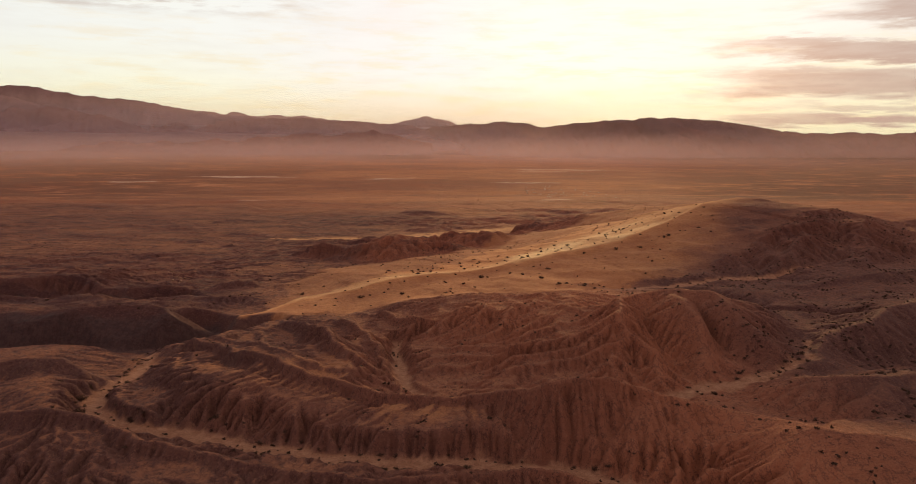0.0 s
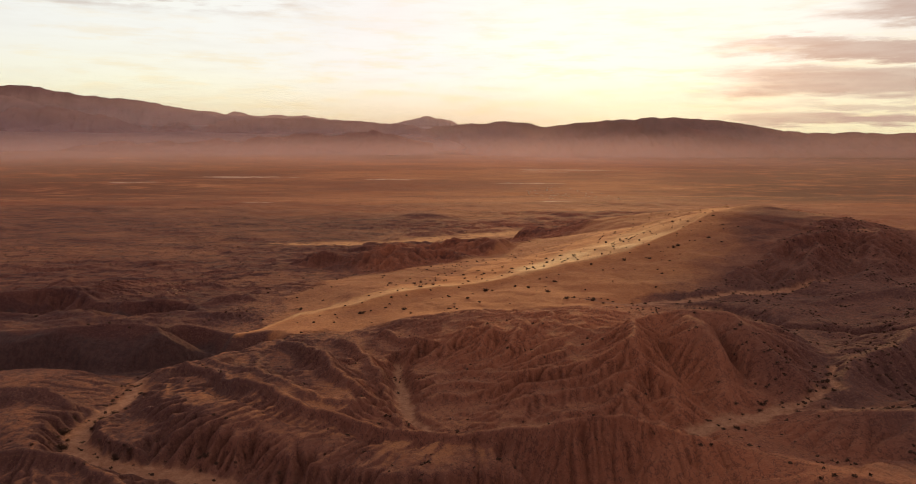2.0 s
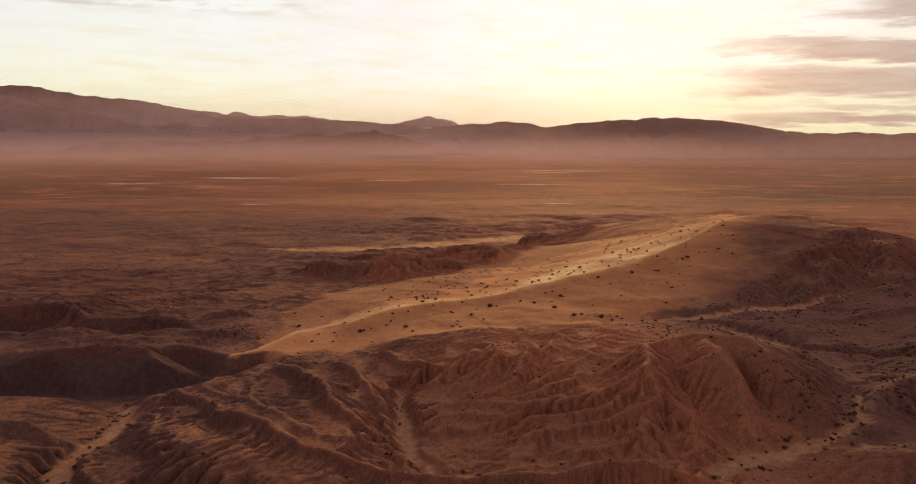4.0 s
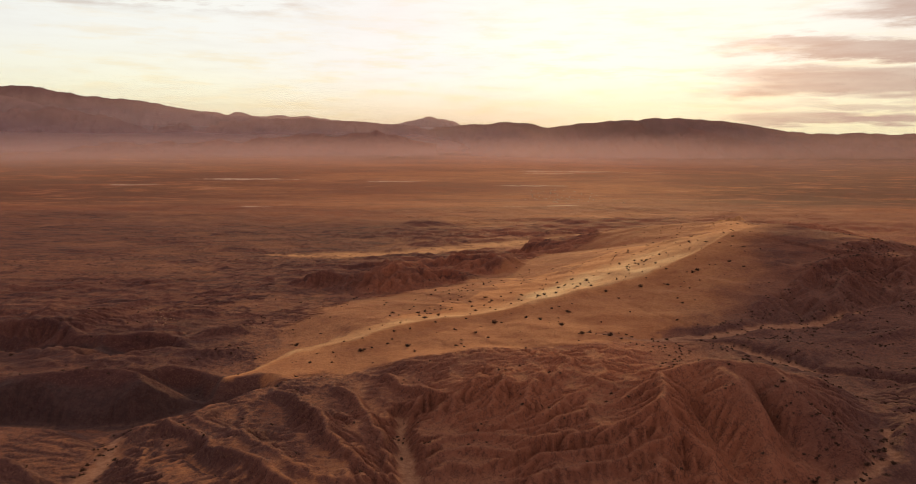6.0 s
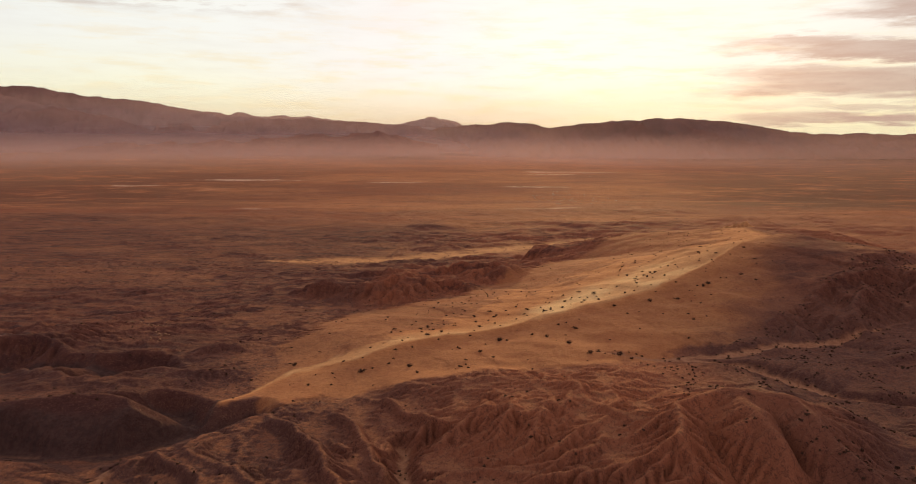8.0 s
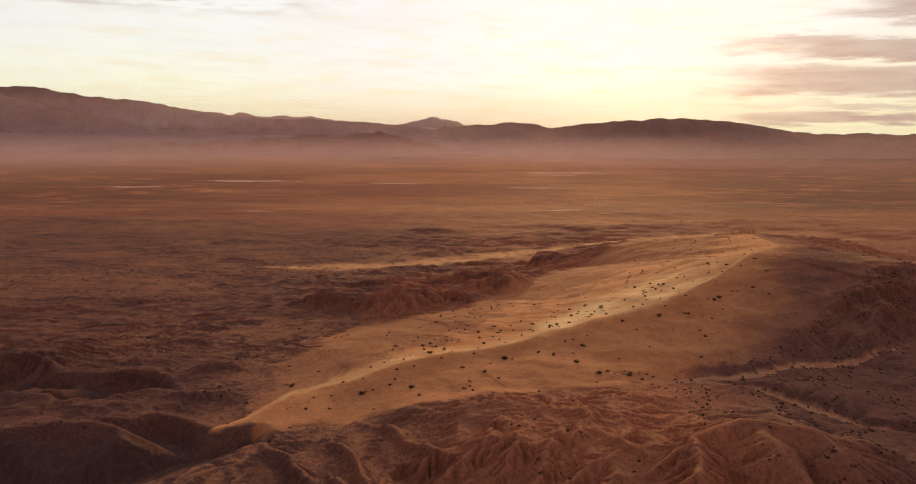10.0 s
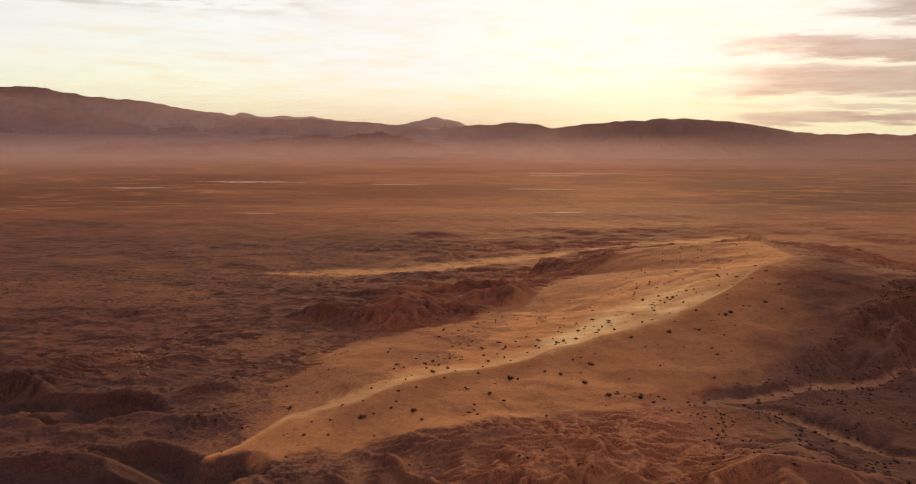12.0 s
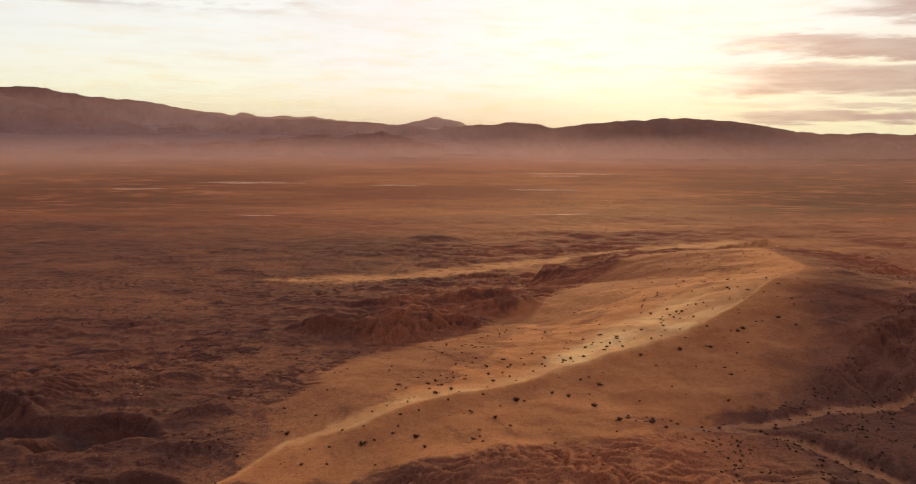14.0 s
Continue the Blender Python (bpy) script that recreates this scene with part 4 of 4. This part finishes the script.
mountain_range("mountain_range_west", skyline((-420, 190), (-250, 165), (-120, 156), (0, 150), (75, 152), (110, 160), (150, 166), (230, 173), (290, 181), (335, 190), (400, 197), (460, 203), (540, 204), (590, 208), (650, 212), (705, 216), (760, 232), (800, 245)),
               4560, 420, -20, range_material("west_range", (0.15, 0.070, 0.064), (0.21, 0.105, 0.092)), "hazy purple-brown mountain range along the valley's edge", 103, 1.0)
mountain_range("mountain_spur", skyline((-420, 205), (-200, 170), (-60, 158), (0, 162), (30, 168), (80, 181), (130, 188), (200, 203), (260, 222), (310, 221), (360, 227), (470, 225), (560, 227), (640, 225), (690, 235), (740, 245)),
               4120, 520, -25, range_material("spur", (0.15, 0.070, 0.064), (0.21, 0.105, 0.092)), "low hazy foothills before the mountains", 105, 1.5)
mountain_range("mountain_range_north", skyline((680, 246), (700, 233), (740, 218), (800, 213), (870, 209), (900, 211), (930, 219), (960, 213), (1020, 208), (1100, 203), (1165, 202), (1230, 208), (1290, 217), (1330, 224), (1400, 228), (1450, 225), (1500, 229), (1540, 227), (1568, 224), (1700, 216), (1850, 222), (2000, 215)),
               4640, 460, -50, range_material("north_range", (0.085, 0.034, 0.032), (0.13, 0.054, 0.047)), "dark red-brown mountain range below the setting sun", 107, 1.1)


def haze_bank(dist, thick, low, high, near_x, far_x, tint):
    a = np.radians(np.linspace(-62, 62, 90))
    rows = np.array([-130.0, 20, 120, 260, 420])
    A, Z = np.meshgrid(a, rows)
    ob = mesh_object("haze_bank", np.stack([(np.sin(A) * dist).ravel(), (np.cos(A) * dist).ravel(), Z.ravel()], 1), quads(*A.shape), haze_material("haze", thick, low, high, near_x, far_x, tint))
    return tagged(ob, "thin warm haze lying over the valley floor", "haze", kind="backdrop")


# distance, thickness, heights between which it thins out, and the stretch across the valley over which it thins out to the east
ORANGE, DUSK, MAUVE = (0.88, 0.55, 0.38), (0.86, 0.60, 0.52), (0.85, 0.67, 0.67)
for _bank in ((1600, 0.07, -60, 120, 600, 1300, ORANGE), (2150, 0.14, -60, 110, 600, 1400, ORANGE), (2650, 0.22, -50, 110, 700, 1600, DUSK), (3100, 0.30, -50, 100, 700, 1700, MAUVE),
              (3560, 0.36, -40, 120, 700, 1800, MAUVE), (4160, 0.36, -10, 420, -500, 1500, MAUVE), (4720, 0.40, 20, 420, -500, 1500, MAUVE)):
    haze_bank(*_bank)


# ---------------------------------------------------------------- things
def part(name, verts, faces, mat, parent, label="", smooth=True):
    ob = mesh_object(name, verts, faces, mat, smooth)
    ob.parent = parent
    return tagged(ob, label)


def plain_material(name, a, b, scale, rough=0.9):
    m, nt, bsdf = material(name)
    g = Graph(nt)
    info = nt.nodes.new("ShaderNodeObjectInfo")
    col = g.mix(g.step(g.noise(scale, 5, 0.65), 0.35, 0.65), a, b)
    shade = g.math("ADD", g.math("MULTIPLY", info.outputs["Random"], 0.5), 0.75)
    n = nt.nodes.new("ShaderNodeVectorMath")
    n.operation = "SCALE"
    nt.links.new(col, n.inputs[0]), nt.links.new(shade, n.inputs[3])
    g.put(bsdf.inputs["Base Color"], n.outputs[0])
    bsdf.inputs["Roughness"].default_value = rough
    bsdf.inputs["Specular IOR Level"].default_value = 0.15
    g.put(bsdf.inputs["Normal"], g.bump(g.noise(scale * 4, 4, 0.6), 0.4, 0.05))
    return m


LEAF = plain_material("creosote_leaf", (0.060, 0.032, 0.020), (0.110, 0.058, 0.032), 3.0)
DRY = plain_material("dry_scrub", (0.10, 0.048, 0.028), (0.17, 0.080, 0.044), 0.6)
WOOD = plain_material("shrub_wood", (0.060, 0.035, 0.025), (0.11, 0.065, 0.045), 8.0)
STONE = plain_material("outcrop_stone", (0.22, 0.115, 0.066), (0.34, 0.19, 0.11), 1.2)
PLASTER = plain_material("pale_wall", (0.48, 0.34, 0.24), (0.58, 0.43, 0.32), 0.4)
ROOFING = plain_material("metal_roof", (0.42, 0.38, 0.33), (0.62, 0.56, 0.50), 0.5, 0.55)
ROOFING.node_tree.nodes["Principled BSDF"].inputs["Metallic"].default_value = 1.0


def shrub(rng, height, spread, leaves):
    """A creosote bush about 1 m high and 1 m across: bare stems that fan out from the root, small leaves in clumps at their ends."""
    root = tagged(new("desert_shrub"), "dark dry creosote bush with fanned bare stems", "shrub", "desert shrubs")
    v, f, tips = [], [], []
    for k in range(15):
        a, lean = rng.uniform(0, 2 * math.pi), rng.uniform(0.2, 1.0) ** 0.6
        p = np.array([0.03 * math.cos(a), 0.03 * math.sin(a), -0.12])
        way = np.array([math.cos(a) * lean * spread * 0.55, math.sin(a) * lean * spread * 0.55, height * rng.uniform(0.75, 1.0) * (1.15 - 0.75 * lean)])
        q1, q2 = p + way * 0.5 + rng.uniform(-0.06, 0.06, 3), p + way + rng.uniform(-0.05, 0.05, 3)
        for (s, e, r0, r1) in ((p, q1, 0.022, 0.014), (q1, q2, 0.014, 0.005)):
            n = len(v)
            for c, r in ((s, r0), (e, r1)):
                v += [c + r * np.array([math.cos(w), math.sin(w), 0]) for w in (0, 2.09, 4.19)]
            f += [(n + i, n + (i + 1) % 3, n + 3 + (i + 1) % 3, n + 3 + i) for i in range(3)]
        tips += [q1 * 0.6 + q2 * 0.4, q2, q1, p + way * 0.3]
    part("stems", v, f, WOOD, root)
    v, f = [], []
    for c in tips:
        for _ in range(leaves):
            o = c + rng.normal(0, 0.10, 3) * np.array([spread, spread, 0.8 * height])
            a, b = rng.normal(size=3), rng.normal(size=3)
            a /= np.linalg.norm(a)
            b = np.cross(a, b)
            b /= np.linalg.norm(b)
            s = rng.uniform(0.035, 0.075)
            n = len(v)
            v += [o - a * s, o + b * s * 0.55, o + a * s, o - b * s * 0.55]
            f.append((n, n + 1, n + 2, n + 3))
    part("foliage", v, f, LEAF, root)
    return root


_rng = np.random.RandomState(11)
SHRUBS = [shrub(_rng, 0.80, 1.1, 13), shrub(_rng, 0.65, 1.3, 12), shrub(_rng, 0.95, 1.0, 9)]
_spare = list(SHRUBS)


def plant(x, y, size):
    size *= 0.7
    m = pose(x, y, float(ground_height(x, y)) - 0.02, 0, 0, _rng.uniform(0, 360)) @ Matrix.Diagonal((size, size, size * _rng.uniform(0.8, 1.1), 1))
    if _spare:
        ob = _spare.pop()
        ob.matrix_world = m
        return ob
    ob = copy_thing(SHRUBS[_rng.randint(len(SHRUBS))], m)
    ob.matrix_basis = m
    return ob


# bushes that stand out on the sand
for _x, _y, _s in ((-46.5, 206, 1.9), (-28, 199.5, 2.2), (-16.5, 203, 2.0), (7.4, 223, 2.3), (30, 231, 1.9), (21, 224, 1.7), (26, 217, 2.1), (30.5, 209, 1.9), (38, 208.5, 2.0),
                   (76.3, 259, 1.9), (78.5, 260.5, 2.0), (57, 251, 2.0), (-13, 226, 1.8), (-9, 229, 1.5), (45, 249, 1.6), (66, 252, 1.7), (91, 265, 1.8), (-63, 112.5, 2.2), (-66, 118, 2.6)):
    plant(_x, _y, _s)
# the slope north of the crest, thickest half way down
_n = 0
while _n < 85:
    _x = _rng.uniform(-50, 135)
    _up = 2 + abs(_rng.normal(0, 16))
    _y = float(np.interp(_x, [p[0] for p in HILL], [p[1] for p in HILL])) + _up
    if _rng.rand() < 0.25 + 0.75 * float(sstep(_x, -25, 10) * (1 - sstep(_x, 60, 130))):
        plant(_x, _y, _rng.uniform(0.7, 1.5))
        _n += 1
# the south flank and the banks of the washes
_n = 0
while _n < 30:
    _x = _rng.uniform(-45, 110)
    _y = float(np.interp(_x, [p[0] for p in HILL], [p[1] for p in HILL])) - _rng.uniform(3, 32)
    if float(sandy(_x, _y)) > 0.5:
        plant(_x, _y, _rng.uniform(0.6, 1.4))
        _n += 1
for _line, _count in ((WASHES[0], 95), (WASHES[1], 26), (WASHES[2], 8), (WASHES[3], 10), (WASHES[4], 34), (WASHES[5], 30)):
    for _ in range(_count):
        _k = _rng.randint(len(_line) - (3 if _line is WASHES[0] else 1))
        _t = _rng.rand()
        _p, _q = _line[_k], _line[_k + 1]
        _w = (_p[3] + 0.8) * _rng.choice([-1, 1]) * _rng.uniform(0.35, 1.3)
        _l = math.hypot(_q[0] - _p[0], _q[1] - _p[1])
        plant(_p[0] + (_q[0] - _p[0]) * _t - (_q[1] - _p[1]) / _l * _w, _p[1] + (_q[1] - _p[1]) * _t + (_q[0] - _p[0]) / _l * _w, _rng.uniform(0.5, 1.35))


def scrub(name, count, x0, x1, y0, y1, size, keep, label):
    """Low scrub nobody could count: rough little cushions of crossed leaves, in one mesh."""
    x, y = _rng.uniform(x0, x1, count), _rng.uniform(y0, y1, count)
    ok = _rng.rand(count) < keep(x, y)
    x, y = x[ok], y[ok]
    z = ground_height(x, y)
    n, leaves = len(x), 12
    s = size * _rng.uniform(0.5, 1.3, n)
    c = np.repeat(np.stack([x, y, z], 1), leaves, 0)
    r = np.repeat(s, leaves)[:, None]
    way = _rng.normal(size=(n * leaves, 3))
    way[:, 2] = np.abs(way[:, 2])
    way /= np.linalg.norm(way, axis=1)[:, None]
    c = c + way * r * _rng.uniform(0.2, 0.55, (n * leaves, 1)) * (1, 1, 0.8)
    a = _rng.normal(size=(n * leaves, 3))
    b = np.cross(a, way)
    a, b = (u / np.linalg.norm(u, axis=1)[:, None] * r * 0.30 for u in (a, b))
    v = np.stack([c - a, c + b * 0.7, c + a, c - b * 0.7], 1).reshape(-1, 3)
    f = np.arange(len(v)).reshape(-1, 4)
    return tagged(mesh_object(name, v, f, LEAF if size < 0.8 else DRY), label, "scrub", kind="stuff")


def near_keep(x, y):
    dark = sstep(x, 40, 60) * 0.9 + 0.12
    return np.clip(dark * sstep(fbm(x, y, 12, 3, 91), -0.15, 0.35) * (1 - sandy(x, y)) + 0.03 * sandy(x, y) + 0.16 * bed(x, y), 0, 1)


def far_keep(x, y):
    return np.clip(sstep(fbm(x * 0.5, y, 70, 4, 93), -0.2, 0.4) * 0.8 + 0.1, 0, 1)


scrub("low_scrub", 26000, -130, 175, 70, 330, 0.60, near_keep, "small dark scrub scattered over the badlands")
scrub("low_scrub", 14000, -420, 420, 330, 900, 0.62, far_keep, "small dark scrub scattered over the far badlands")
scrub("low_scrub", 11000, -1000, 1100, 850, 2000, 0.95, far_keep, "dark scrub on the valley floor")


# the line of pale boulders down the left slope
def boulder(rng):
    bm = bmesh.new()
    bmesh.ops.create_icosphere(bm, subdivisions=2, radius=0.5)
    k = rng.uniform(0, 50)
    for v in bm.verts:
        d = 1 + 0.35 * noise.noise(v.co * 2.2 + Vector((k, k, k))) + 0.15 * noise.noise(v.co * 5 + Vector((k, 0, k)))
        v.co = Vector((v.co.x * d * 1.15, v.co.y * d * 0.9, v.co.z * d * 0.75))
    me = bpy.data.meshes.new("boulder")
    bm.to_mesh(me)
    bm.free()
    me.materials.append(STONE)
    return me


_stones = [boulder(_rng) for _ in range(4)]
for _ in range(96):
    _t = _rng.rand()
    _x = float(np.interp(_t, [0, 0.35, 0.7, 1], [-125, -112, -102, -95])) + _rng.normal(0, 1.3)
    _y = float(np.interp(_t, [0, 0.35, 0.7, 1], [283, 266, 250, 238])) + _rng.normal(0, 1.6)
    _s = _rng.uniform(0.4, 1.0)
    _ob = tagged(new("boulder", _stones[_rng.randint(4)]), "pale weathered boulder on a red-brown slope", "boulder", "boulders of the outcrop")
    _ob.matrix_world = pose(_x, _y, float(ground_height(_x, _y)) + 0.12 * _s, _rng.uniform(-15, 15), _rng.uniform(-15, 15), _rng.uniform(0, 360)) @ Matrix.Diagonal((_s, _s, _s, 1))


# the scattered houses of a settlement far out on the valley floor
def house(w, d, h, rise):
    root = tagged(new("house"), "small pale house far out on the valley floor", "house", "houses of the settlement")
    x, y = w / 2, d / 2
    v = [(-x, -y, -1), (x, -y, -1), (x, y, -1), (-x, y, -1), (-x, -y, h), (x, -y, h), (x, y, h), (-x, y, h)]
    part("wall", v, [(0, 1, 5, 4), (1, 2, 6, 5), (2, 3, 7, 6), (3, 0, 4, 7)], PLASTER, root, smooth=False)
    e = 0.4
    v = [(-x - e, -y - e, h - 0.1), (x + e, -y - e, h - 0.1), (x + e, 0, h + rise), (-x - e, 0, h + rise), (x + e, y + e, h - 0.1), (-x - e, y + e, h - 0.1)]
    v += [(a, b, c + 0.2) for a, b, c in v]
    f = [(0, 1, 2, 3), (3, 2, 4, 5), (6, 7, 8, 9), (9, 8, 10, 11), (0, 1, 7, 6), (5, 4, 10, 11), (1, 2, 8, 7), (2, 4, 10, 8), (0, 3, 9, 6), (3, 5, 11, 9)]
    part("roof", v, f, ROOFING, root, smooth=False)
    return root


_houses = [house(4, 3.5, 2.3, 0.2), house(5.5, 3, 2.3, 0.15), house(3, 3, 2.3, 0.2)]
for _k in range(80):
    _x, _y = (_rng.normal(215, 42), _rng.normal(1560, 130)) if _k < 64 else (_rng.uniform(120, 700), _rng.uniform(2300, 2650))
    _m = pose(_x, _y, float(ground_height(_x, _y)), 0, 0, _rng.choice([0, 90, 12, 100])) @ Matrix.Diagonal((0.65, 0.65, 0.65, 1))
    if _k < 3:
        _houses[_k].matrix_world = _m
    else:
        copy_thing(_houses[_rng.randint(3)], _m)
